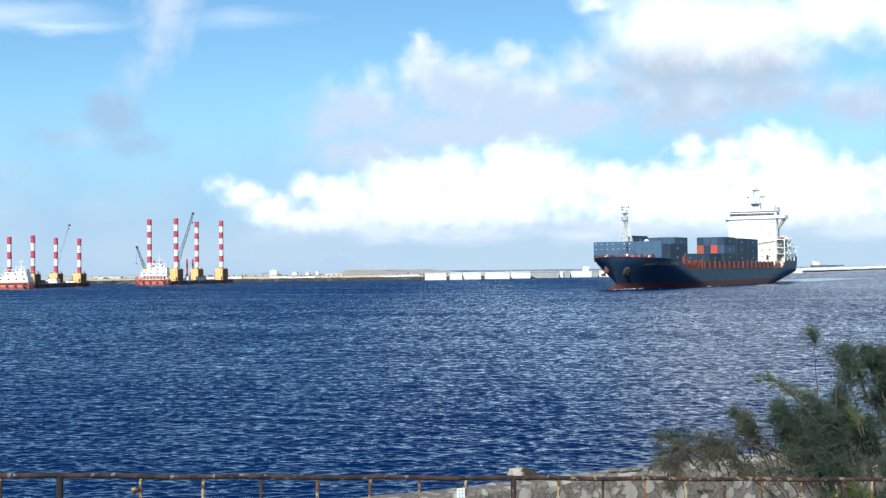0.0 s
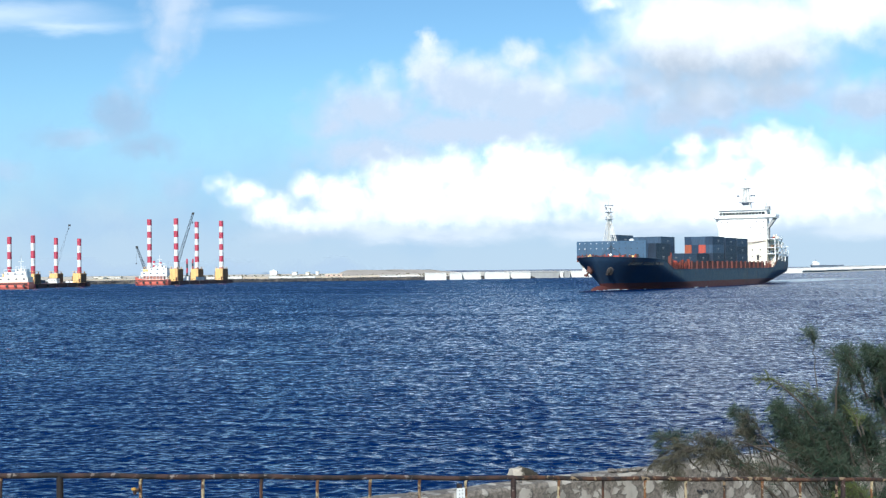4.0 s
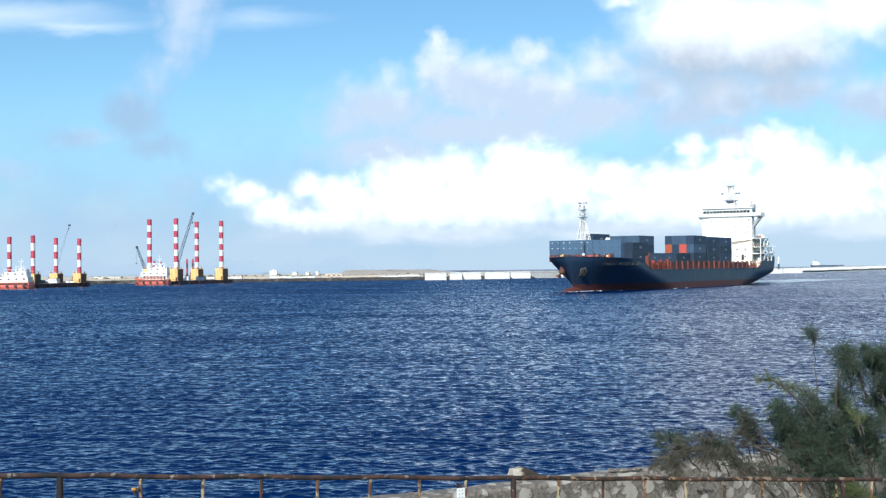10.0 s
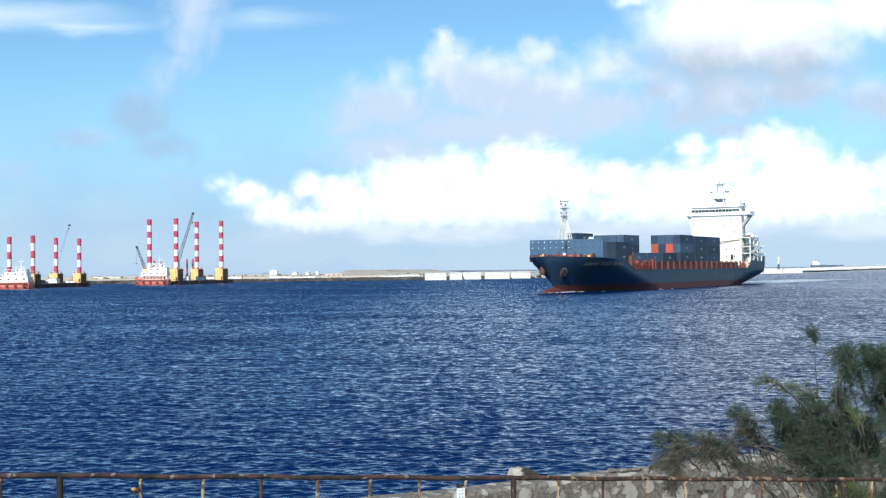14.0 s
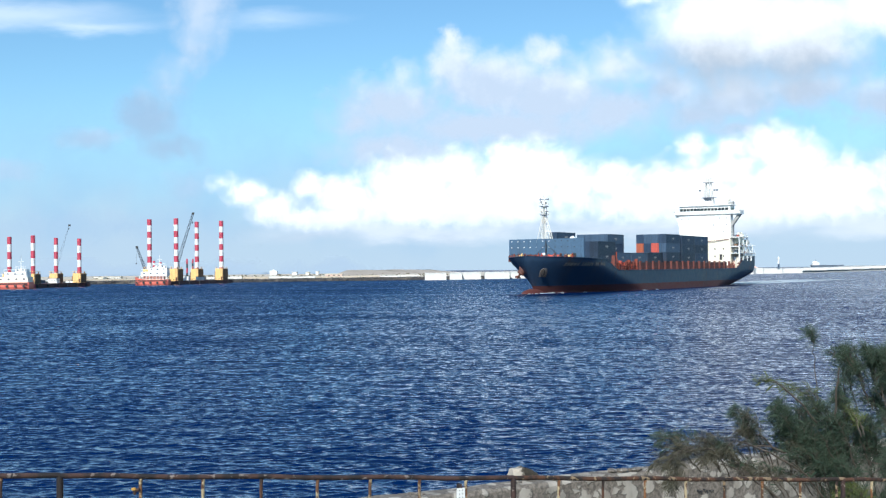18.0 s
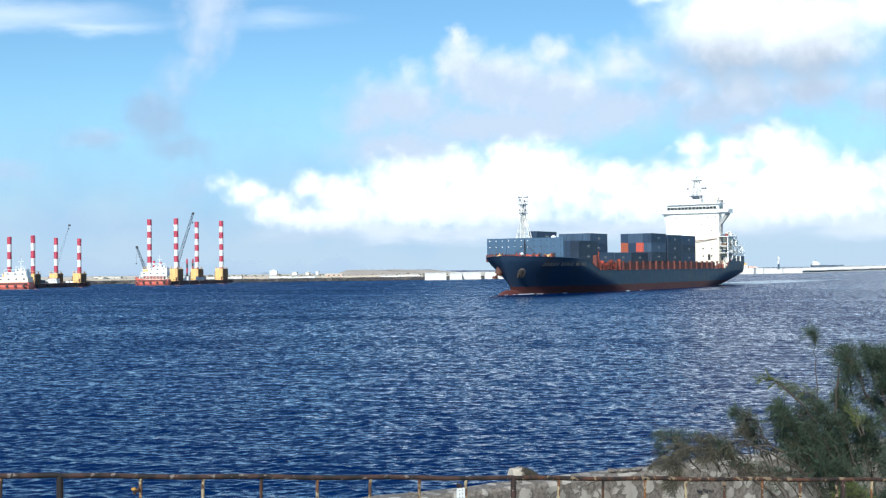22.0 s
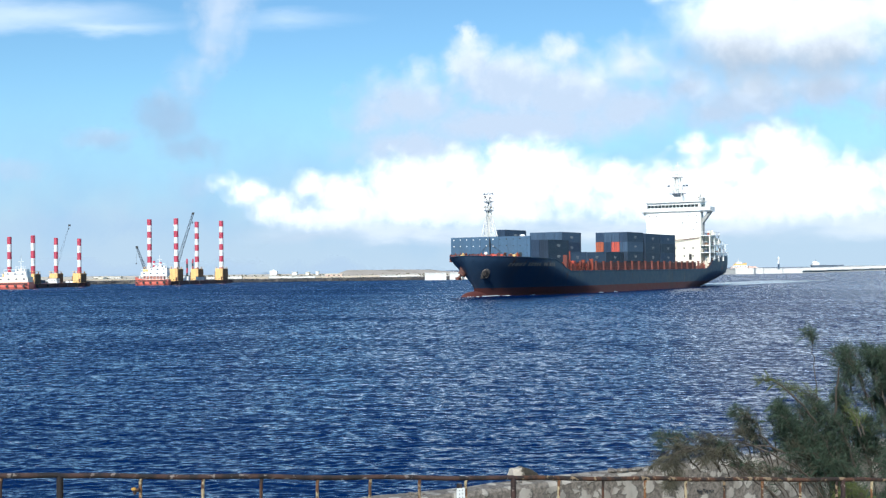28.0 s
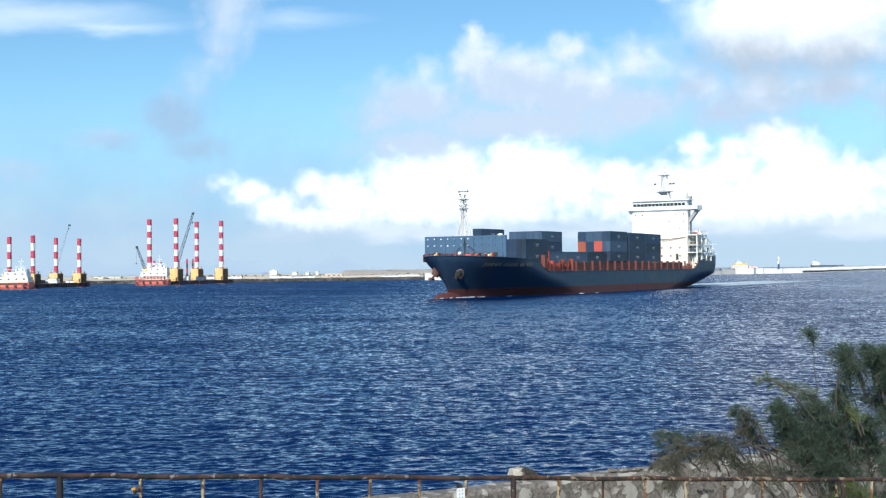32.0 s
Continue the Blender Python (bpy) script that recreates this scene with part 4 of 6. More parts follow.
def anchors():
    # port side: an arched worn plate with the anchor drawn up flat against it
    m = hull_frame(83.4, 5.55, 1)
    bm = bmesh.new()
    ring = [(-1.0, -1.35), (1.0, -1.35), (1.0, 0.35)] + [(math.cos(a), 0.35 + math.sin(a)) for a in (0.4, 0.8, 1.2, 1.57, 1.94, 2.34, 2.74)] + [(-1.0, 0.35)]
    front = [bm.verts.new(m @ Vector((a, b, 0.16))) for a, b in ring]
    rear = [bm.verts.new(m @ Vector((a * 1.06, b * 1.06, -0.5))) for a, b in ring]
    bm.faces.new(front)
    bm.faces.new(rear[::-1])
    for i in range(len(ring)):
        j = (i + 1) % len(ring)
        bm.faces.new((front[i], rear[i], rear[j], front[j]))
    part("hawse_plate", bm, M["hawse"], ship, "worn grey arched anchor pocket")
    bm = bmesh.new()
    anchor_shape(bm, m @ Matrix.Translation((0, 0.0, 0.36)), 0.92)
    part("anchor", bm, M["dark"], ship, "dark rusty stockless anchor")
    # starboard side: a bell-mouthed bolster with the anchor hanging from it
    m = hull_frame(83.4, 6.0, -1)
    out = (m.to_3x3() @ Vector((0, 0, 1)) * 0.8 + Vector((0, 0, -0.5))).normalized()
    p = m.translation
    bm = bmesh.new()
    rod(bm, p - out * 0.6, p + out * 0.75, 1.35, 0.85, 16)
    rod(bm, p + out * 0.75, p + out * 1.0, 0.98, 0.98, 16)
    part("hawse_bolster", bm, M["deck"], ship, "rust-brown bell-mouthed anchor bolster")
    bm = bmesh.new()
    side_axis = Vector((1, 0, 0))
    a0 = p + out * 0.9
    a1 = p + out * 1.9 + Vector((0, -0.3, 0.0))
    rod(bm, a0, a1, 0.3, 0.3, 8)
    rod(bm, a1 - side_axis * 0.9, a1 + side_axis * 0.9, 0.34, 0.34, 8)
    for k in (-0.7, 0.7):
        rod(bm, a1 + side_axis * k, a1 + side_axis * k * 1.2 + Vector((0, 0.5, -0.4)), 0.32, 0.1, 8)
    part("anchor", bm, M["deck"], ship, "rusty stockless anchor hanging below its bolster")


anchors()
rust_runs()


def bow_wall():
    # steel breakwater on the forecastle
    boxpart("breakwater", (75.4, 76.0, -11.2, 11.1, 9.45, 14.55), M["wall_blue"], ship, "light steel-blue breakwater screen", 0.08)
    for z in (10.4, 12.3, 13.9):
        for k in range(12):
            y = -10.3 + 1.87 * k
            bm = bmesh.new()
            rod(bm, (76.0, y, z), (76.06, y, z), 0.15, 0.15, 10)
            part("port_light", bm, M["white"] if k < 7 and z > 12 else M["dark"], ship)
    for k in range(9):
        y = -10.6 + 2.6 * k
        boxpart("stiffener", (76.0, 76.09, y - 0.06, y + 0.06, 9.5, 14.45), M["wall_blue"], ship)
    boxpart("doorway", (76.0, 76.08, 8.0, 8.9, 8.8, 10.6), M["dark"], ship)
    # dark pole and its stay before the screen
    bm = bmesh.new()
    rod(bm, (76.6, 0.3, 8.6), (76.6, 0.3, 14.2), 0.13, 0.1, 8)
    rod(bm, (76.6, 0.3, 13.0), (76.2, 3.4, 10.6), 0.05, 0.05, 5)
    rod(bm, (76.6, 0.3, 13.0), (76.2, -2.6, 10.6), 0.05, 0.05, 5)
    part("derrick_post", bm, M["dark"], ship)


bow_wall()


def foredeck_gear():
    rng = random.Random(11)
    for k in range(30):
        y = -8.6 + 0.59 * k + rng.uniform(-0.25, 0.25)
        x = rng.uniform(77.2, 80.5) if abs(y) > 4 else rng.uniform(77.5, 84.0)
        mt = rng.choice(["orange", "box_red", "yellow", "post", "deck", "hawse", "post"])
        bm = bmesh.new()
        if k % 3 == 0:
            rod(bm, (x, y - 0.7, 9.7), (x, y + 0.7, 9.7), 0.45, 0.45, 14)
            rod(bm, (x, y - 0.8, 9.7), (x, y - 0.7, 9.7), 0.68, 0.68, 14)
            rod(bm, (x, y + 0.7, 9.7), (x, y + 0.8, 9.7), 0.68, 0.68, 14)
            box(bm, x - 0.5, x + 0.5, y - 0.9, y + 0.9, 8.4, 9.3)
            part("mooring_winch", bm, M[mt], ship)
        elif k % 3 == 1:
            rod(bm, (x, y, 8.5), (x, y, 10.2), 0.32, 0.32, 10)
            rod(bm, (x + 0.9, y, 8.5), (x + 0.9, y, 10.2), 0.32, 0.32, 10)
            part("bollard", bm, M[mt], ship)
        else:
            box(bm, x - 0.5, x + 0.5, y - rng.uniform(0.3, 0.8), y + 0.4, 8.5, rng.uniform(9.8, 10.3))
            rod(bm, (x, y, 10.1), (x + 0.3, y + 0.2, 10.5), 0.22, 0.2, 8)
            part("ventilator", bm, M[mt], ship)
    for k in range(15):
        for side in (1, -1):
            x = 62.5 + 1.75 * k
            y = surface_y(x, deck_height(x) - 0.05) - 0.1
            if y < 0.8:
                continue
            bm = bmesh.new()
            rod(bm, (x, side * y, deck_height(x)), (x, side * y, deck_height(x) + 0.55), 0.05, 0.05, 5)
            part("rail_post", bm, M["hull_blue"], ship)
    bm = bmesh.new()
    ball(bm, (84.0, 3.4, 10.3), 0.45, 12)
    part("searchlight", bm, M["white"], ship, smooth=True)


foredeck_gear()


def fore_mast():
    mast = new("fore_mast")
    mast.parent = ship
    mast.matrix_basis = Matrix.Translation((74.3, -1.2, 8.5))
    tagged(mast, "white lattice foremast with two platforms")
    bm = bmesh.new()
    rod(bm, (0, 0, 0), (0, 0, 15.6), 0.24, 0.18, 10)
    rod(bm, (0, 0, 15.6), (0, 0, 18.1), 0.15, 0.11, 6)
    part("pole", bm, M["mast"], mast)
    bm = bmesh.new()
    rod(bm, (0, -1.35, 16.75), (0, 1.35, 16.75), 0.11, 0.11, 6)
    for y in (-1.2, 1.2):
        rod(bm, (0, y, 16.45), (0, y, 17.05), 0.12, 0.12, 6)
    part("yard", bm, M["crane"], mast, "short grey yard with signal lamps")
    bm = bmesh.new()
    lattice(bm, (0, 0, 5.0), (0, 0, 15.2), 1.2, 0.9, 12, 0.065)
    part("lattice_tower", bm, M["mast"], mast)
    for sx, sy in ((-1, -1), (-1, 1), (1, -1), (1, 1)):
        bm = bmesh.new()
        rod(bm, (sx * 0.8 - 0.5, sy * 3.1, 1.2), (sx * 0.35, sy * 0.45, 12.4), 0.13, 0.1, 6)
        part("leg", bm, M["mast"], mast)
    for sx in (-1, 1):
        for k, z in enumerate((6.3, 8.0, 9.6, 11.0)):
            y0 = 3.1 - 2.65 * (z - 1.2) / 11.2
            z1 = z + 1.4
            y1 = 3.1 - 2.65 * (z1 - 1.2) / 11.2
            bm = bmesh.new()
            rod(bm, (sx * 0.5, -y0, z), (sx * 0.5, y0, z), 0.05, 0.05, 4)
            rod(bm, (sx * 0.5, -y0, z), (sx * 0.5, y1, z1), 0.045, 0.045, 4)
            rod(bm, (sx * 0.5, y0, z), (sx * 0.5, -y1, z1), 0.045, 0.045, 4)
            part("brace", bm, M["mast"], mast)
    bm = bmesh.new()
    for k in range(17):
        z = 5.6 + 0.55 * k
        rod(bm, (0.85, -0.25, z), (0.85, 0.25, z), 0.035, 0.035, 4)
    rod(bm, (0.85, -0.25, 5), (0.85, -0.25, 15), 0.04, 0.04, 4)
    rod(bm, (0.85, 0.25, 5), (0.85, 0.25, 15), 0.04, 0.04, 4)
    part("ladder", bm, M["mast"], mast)
    for z, r in ((12.5, 1.2), (14.7, 1.25)):
        bm = bmesh.new()
        rod(bm, (0, 0, z), (0, 0, z + 0.16), r, r, 12)
        part("platform", bm, M["crane"], mast, "grey grating platform")
        bm = bmesh.new()
        for i in range(10):
            a = 2 * math.pi * i / 10
            b = 2 * math.pi * (i + 1) / 10
            p, q = Vector((math.cos(a) * r, math.sin(a) * r, z)), Vector((math.cos(b) * r, math.sin(b) * r, z))
            rod(bm, p, p + Vector((0, 0, 0.95)), 0.04, 0.04, 4)
            rod(bm, p + Vector((0, 0, 0.95)), q + Vector((0, 0, 0.95)), 0.04, 0.04, 4)
        part("platform_rail", bm, M["mast"], mast)
    for y, z in ((-0.8, 16.0), (0.6, 15.7), (-0.8, 13.4), (0.8, 13.4), (0.6, 11.0)):
        bm = bmesh.new()
        rod(bm, (0.2, y * 0.5, z - 0.7), (0.3, y, z), 0.07, 0.07, 5)
        box(bm, 0.1, 0.5, y - 0.16, y + 0.16, z - 0.15, z + 0.25)
        part("mast_light", bm, M["hawse"], mast, "dark lamp on a bracket")
    bm = bmesh.new()
    rod(bm, (0, -1.5, 16.7), (0, 1.5, 16.7), 0.06, 0.06, 5)
    part("yard", bm, M["mast"], mast)


fore_mast()


def deck_edge():
    # orange lashing posts along both sides, with a rail between
    post = None
    for side in (1, -1):
        for k in range(19):
            x = 47.5 - 5.0 * k
            if post is None:
                bm = bmesh.new()
                box(bm, -0.22, 0.22, -0.24, 0.24, 0, 2.75)
                soften(bm, 0.08)
                box(bm, -0.30, 0.30, -0.34, 0.34, 2.5, 2.75)
                box(bm, -0.5, -0.23, -0.05, 0.05, 0, 1.3)
                post = part("lashing_post", bm, M["post"], ship, "red-brown steel lashing post")
                post.matrix_basis = pose(x, side * 11.1, 5.7)
            else:
                again(post, ship, pose(x, side * 11.1, 5.7, 0, 0, 0 if side > 0 else 180))
        bm = bmesh.new()
        rod(bm, (56, side * 11.7, 6.9), (-46, side * 11.7, 6.9), 0.05, 0.05, 5)
        rod(bm, (56, side * 11.7, 6.4), (-46, side * 11.7, 6.4), 0.04, 0.04, 5)
        for k in range(52):
            rod(bm, (56 - 2 * k, side * 11.7, 5.9), (56 - 2 * k, side * 11.7, 6.9), 0.04, 0.04, 4)
        part("side_rail", bm, M["post"], ship)
    # hatch coaming, coloured darker for the shade between the lashing posts
    boxpart("hatch_coaming", (-44, 60, -9.8, 9.8, 5.6, 8.1), M["barge"], ship)
    boxpart("cell_guide", (46.72, 46.92, 7.1, 7.9, 5.8, 11.1), M["orange"], ship, "orange-red cell guide", 0.03)
    # gear behind the forecastle
    rng = random.Random(2)
    for k in range(15):
        x = 40 + 1.15 * k
        bm = bmesh.new()
        hh = rng.uniform(1.2, 3.3)
        y = 10.7 + rng.uniform(-0.4, 0.3)
        w = rng.uniform(0.2, 0.55)
        box(bm, x - w, x + w, y - 0.4, y + 0.4, 5.6, 5.8 + hh)
        rod(bm, (x - w, y, 6.0), (x + 1.5, y, 5.8 + hh), 0.13, 0.13, 5)
        part("deck_fitting", bm, M[rng.choice(["orange", "orange", "box_red"])], ship)
    boxpart("gangway_tower", (55.6, 56.6, 10.5, 11.5, 5.8, 10.0), M["post"], ship, "red-brown steel access tower", 0.08)
    bm = bmesh.new()
    lattice(bm, (42, 11.2, 7.2), (55, 11.2, 7.6), 0.9, 0.9, 10, 0.06)
    part("gangway", bm, M["orange"], ship, "stowed orange gangway")


deck_edge()


def accommodation():
    X0 = -53.0
    house = new("accommodation")
    house.parent = ship
    tagged(house, "white painted accommodation tower with a bridge")
    boxpart("lower_house", (-68, X0 + 1.0, -11.2, 8.6, 5.6, 17.1), M["cream"], house, bevel=0.1)
    boxpart("upper_house", (-55.8, X0, -10.8, 8.4, 17.1, 25.3), M["white"], house, bevel=0.1)
    for z in (19.8, 22.5):
        boxpart("deck_line", (-55.9, X0 + 0.12, -10.9, 8.5, z, z + 0.12), M["white"], house)
    boxpart("bridge", (-57, X0 + 0.6, -10.2, 8.6, 25.3, 28.3), M["white"], house, "white wheelhouse", 0.12)
    boxpart("bridge_roof", (-57.4, X0 + 1.2, -10.8, 9.2, 28.3, 28.6), M["white"], house, bevel=0.08)
    boxpart("roof_locker", (-56.2, -54.4, 7.2, 8.9, 28.6, 29.7), M["grey_conc"], house, "grey locker on the wheelhouse roof", 0.06)
    boxpart("wing_deck", (-56.4, X0 + 0.12, -12.2, 12.2, 25.0, 25.35), M["white"], house)
    for s in (-1, 1):
        boxpart("wing_bulwark", (X0 + 0.8, X0 + 1.0, 8.6 if s > 0 else -12.2, 12.2 if s > 0 else -10.2, 25.35, 26.5), M["white"], house)
        boxpart("wing_end", (-56.4, X0 + 1.0, 12.0 if s > 0 else -12.2, 12.2 if s > 0 else -12.0, 25.35, 26.5), M["white"], house)
        bm = bmesh.new()
        y0, y1 = (8.4, 12.0) if s > 0 else (-10.8, -12.0)
        vs = [Vector((X0 - 0.4, y0, 21.9)), Vector((X0 - 0.4, y0, 20.4)), Vector((X0 - 0.4, y1, 25.0)), Vector((X0 - 0.4, y1 - s * 1.3, 25.0))]
        f = [bm.verts.new(v) for v in vs]
        g = [bm.verts.new(v - Vector((1.6, 0, 0))) for v in vs]
        bm.faces.new(f)
        bm.faces.new(g[::-1])
        for i in range(4):
            bm.faces.new((f[i], g[i], g[(i + 1) % 4], f[(i + 1) % 4]))
        # the port strut's grey is shade put into its colour; the other stays white
        part("wing_strut", bm, M["grey_conc"] if s > 0 else M["white"], house, "slanted strut below the bridge wing")
    # grey box behind the strut: the house side's shade put into colour
    boxpart("side_trunk", (-55.6, -53.6, 8.4, 8.9, 12, 22.4), M["grey_conc"], house, bevel=0.08)
    # bridge windows: dark panes across the front
    for k in range(14):
        y = -10.1 + 1.29 * k
        boxpart("bridge_window", (X0 + 0.55, X0 + 0.66, y, y + 1.12, 26.6, 27.5), M["glass"], house)
    for k in range(2):
        x = -56.4 + 1.7 * k
        boxpart("bridge_window", (x, x + 1.2, 8.55, 8.66, 26.6, 27.5), M["glass"], house)
    for z, across in ((23.6, (-9.8, -7.4, 4.2, 6.9)), (21.2, (1.9, 6.9)), (18.9, (5.6,))):
        for y in across:
            boxpart("window", (X0 - 0.05, X0 + 0.06, y, y + 0.34, z, z + 0.42), M["glass"], house)
    for z in (12.6, 10.0):
        for k in range(3):
            y = -0.4 + 3.1 * k
            boxpart("window", (X0 + 0.95, X0 + 1.06, y, y + 0.42, z, z + 0.5), M["glass"], house)
    boxpart("house_door", (X0 + 0.95, X0 + 1.07, 4.6, 5.5, 8.9, 10.9), M["dark"], house)
    # open side decks
    for z, aft in ((17.1, -61.5), (13.8, -66.5), (11.4, -69.5)):
        boxpart("side_deck", (aft, X0 + 1.0, 8.6, 12.0, z - 0.28, z), M["white"], house)
        bm = bmesh.new()
        for k in range(9):
            x = aft + (X0 + 1.0 - aft) * k / 8
            rod(bm, (x, 11.9, z), (x, 11.9, z + 1.05), 0.05, 0.05, 4)
        for dz in (0.55, 1.05):
            rod(bm, (aft, 11.9, z + dz), (X0 + 1.0, 11.9, z + dz), 0.045, 0.045, 4)
        rod(bm, (X0 + 1.0, 8.6, z + 1.05), (X0 + 1.0, 11.9, z + 1.05), 0.045, 0.045, 4)
        part("deck_rail", bm, M["white"], house)
    for x in (-52.4, -56.8, -61.2, -65.8):
        for z0, z1 in ((13.8, 16.8), (11.4, 13.5), (8.5, 11.1)):
            if x < -65 and z0 > 13:
                continue
            boxpart("deck_pillar", (x - 0.18, x + 0.18, 11.5, 11.85, z0, z1), M["white"], house)
    bm = bmesh.new()
    res = bmesh.ops.create_uvsphere(bm, u_segments=14, v_segments=8, radius=1.0)
    for v in res["verts"]:
        v.co = Vector((-62.8 + v.co.x * 3.0, 10.6 + v.co.y * 1.2, 15.2 + v.co.z * 1.0))
    part("lifeboat", bm, M["cream"], house, "cream enclosed lifeboat under the side deck", True)
    # lockers, winches and ventilators on the open decks
    loose = random.Random(31)
    for z, aft in ((17.1, -61.0), (13.8, -66.0), (11.4, -69.0), (8.6, -70.0)):
        for k in range(6):
            x = aft + 0.8 + (-53.2 - aft) * (k + loose.random() * 0.6) / 6
            w, d, hh = loose.uniform(0.25, 0.7), loose.uniform(0.3, 0.6), loose.uniform(0.5, 1.6)
            y = loose.uniform(9.6, 11.2)
            bm = bmesh.new()
            if k % 3:
                box(bm, x - w, x + w, y - d, y + d, z, z + hh)
                soften(bm, 0.06)
                part("deck_locker", bm, M[loose.choice(["cream", "brown", "cream", "crane", "orange"])], house)
            else:
                rod(bm, (x, y, z), (x, y, z + hh), 0.25, 0.25, 10)
                rod(bm, (x, y, z + hh), (x + 0.3, y + 0.2, z + hh + 0.3), 0.25, 0.34, 10)
                part("ventilator", bm, M[loose.choice(["cream", "mast", "brown"])], house)
    # stern fittings
    bm = bmesh.new()
    for k in range(12):
        x = -71.8 + 1.6 * k
        y = 11.4
        rod(bm, (x, y, deck_height(x)), (x, y, deck_height(x) + 1.2), 0.06, 0.06, 4)
    rod(bm, (-71.8, 11.4, 11.4), (-54, 11.4, 10.1), 0.06, 0.06, 4)
    part("stern_rail", bm, M["white"], house)
    for k, (x, z) in enumerate(((-66.0, 13.2), (-69.0, 12.6), (-70.5, 14.2))):
        bm = bmesh.new()
        rod(bm, (x, 10.8, 9.5), (x, 10.8, z), 0.14, 0.12, 6)
        rod(bm, (x, 10.8, z), (x - 1.2, 11.6, z - 0.1), 0.1, 0.1, 5)
        part("davit", bm, M["white"], house)
    rng = random.Random(9)
    for k in range(11):
        x = -46.5 - 1.9 * k
        bm = bmesh.new()
        hh = rng.uniform(0.8, 2.3)
        box(bm, x - 0.3, x + 0.3, 10.2, 11.3, 5.7, 6.2 + hh + (2.0 if x < -54 else 0))
        rod(bm, (x, 10.6, 6 + hh), (x - 0.9, 10.9, 7.2 + hh), 0.12, 0.12, 5)
        part("deck_gear", bm, M[rng.choice(["cream", "orange", "deck", "cream", "post"])], house)
    bm = bmesh.new()
    pipe(bm, [(X0 + 1.1, 8.0, 16.2), (X0 + 1.6, 2.0, 15.6), (X0 + 1.6, -4.0, 15.5)], (0.12, 0.12, 0.12), 6)
    part("pipe_run", bm, M["deck"], house)
    # signal mast on top of the wheelhouse
    mast = new("signal_mast")
    mast.parent = ship
    mast.matrix_basis = Matrix.Translation((-55, -0.2, 28.6))
    bm = bmesh.new()
    for sx in (-1.0, 1.0):
        for sy in (-1.8, 1.8):
            rod(bm, (sx, sy, 0), (sx * 0.45, sy * 0.45, 8.2), 0.2, 0.16, 6)
    for k in range(6):
        z = 1 + 1.25 * k
        f = 1 - 0.65 * z / 8.2
        rod(bm, (0.8 * f, -1.3 * f, z), (0.8 * f, 1.3 * f, z), 0.1, 0.1, 4)
        rod(bm, (0.8 * f, -1.3 * f, z), (0.8 * f * 0.85, 1.3 * f * 0.85, z + 1.2), 0.09, 0.09, 4)
    part("tower", bm, M["mast"], mast)
    bm = bmesh.new()
    rod(bm, (0, 0, 0), (0, 0, 8.2), 0.55, 0.3, 12)
    part("column", bm, M["mast"], mast)
    for z, r in ((2.7, 2.6), (8.2, 1.7)):
        bm = bmesh.new()
        box(bm, -1.0, 1.0, -r, r, z, z + 0.18)
        if z < 5:
            rod(bm, (0, 0, 1.4), (0, 0, z), 0.9, 2.1, 8)
        part("platform", bm, M["crane"] if z < 5 else M["grey_conc"], mast, "grey steel mast platform")
        bm = bmesh.new()
        for k in range(6):
            y = -r + 2 * r * k / 5
            rod(bm, (1.0, y, z), (1.0, y, z + 1.0), 0.04, 0.04, 4)
        rod(bm, (1.0, -r, z + 1), (1.0, r, z + 1), 0.04, 0.04, 4)
        part("platform_rail", bm, M["mast"], mast)
    for y, z, w in ((0, 9.4, 1.6), (-1.0, 4.2, 1.2)):
        bm = bmesh.new()
        rod(bm, (0.6, y, z - 1.1), (0.6, y, z), 0.15, 0.15, 6)
        box(bm, 0.45, 0.75, y - w, y + w, z, z + 0.3)
        part("radar_scanner", bm, M["mast"], mast)
    bm = bmesh.new()
    rod(bm, (0, 0, 8.2), (0, 0, 13.4), 0.2, 0.12, 6)
    for y in (-0.7, 0.7):
        rod(bm, (0, y, 8.2), (0, y * 0.6, 12.3), 0.08, 0.06, 5)
    part("pole", bm, M["mast"], mast)
    for z, w in ((11.0, 1.5), (5.2, 3.2), (9.9, 1.1), (12.3, 0.8)):
        bm = bmesh.new()
        rod(bm, (0, -w, z), (0, w, z), 0.1, 0.1, 5)
        part("yard", bm, M["mast"], mast)
    bm = bmesh.new()
    box(bm, -1.3, 1.2, -1.9, 1.9, 0, 1.6)
    soften(bm, 0.1)
    part("mast_house", bm, M["white"], mast)
    for y, z in ((-3.2, 5.2), (3.2, 5.2), (2.2, 5.2)):
        bm = bmesh.new()
        box(bm, -0.35, 0.35, y - 0.3, y + 0.3, z, z + 0.5)
        part("signal_lamp", bm, M["crane"], mast)
    bm = bmesh.new()
    rod(bm, (-2, 6.4, 0), (-2, 6.4, 1.6), 0.5, 0.4, 8)
    box(bm, -2.6, -1.4, 5.7, 7.2, 1.5, 2.3)
    part("compass_stand", bm, M["cream"], mast)


accommodation()


# ---------------------------------------------------------------- containers aboard
CL, CW, CH = 12.19, 2.44, 2.85


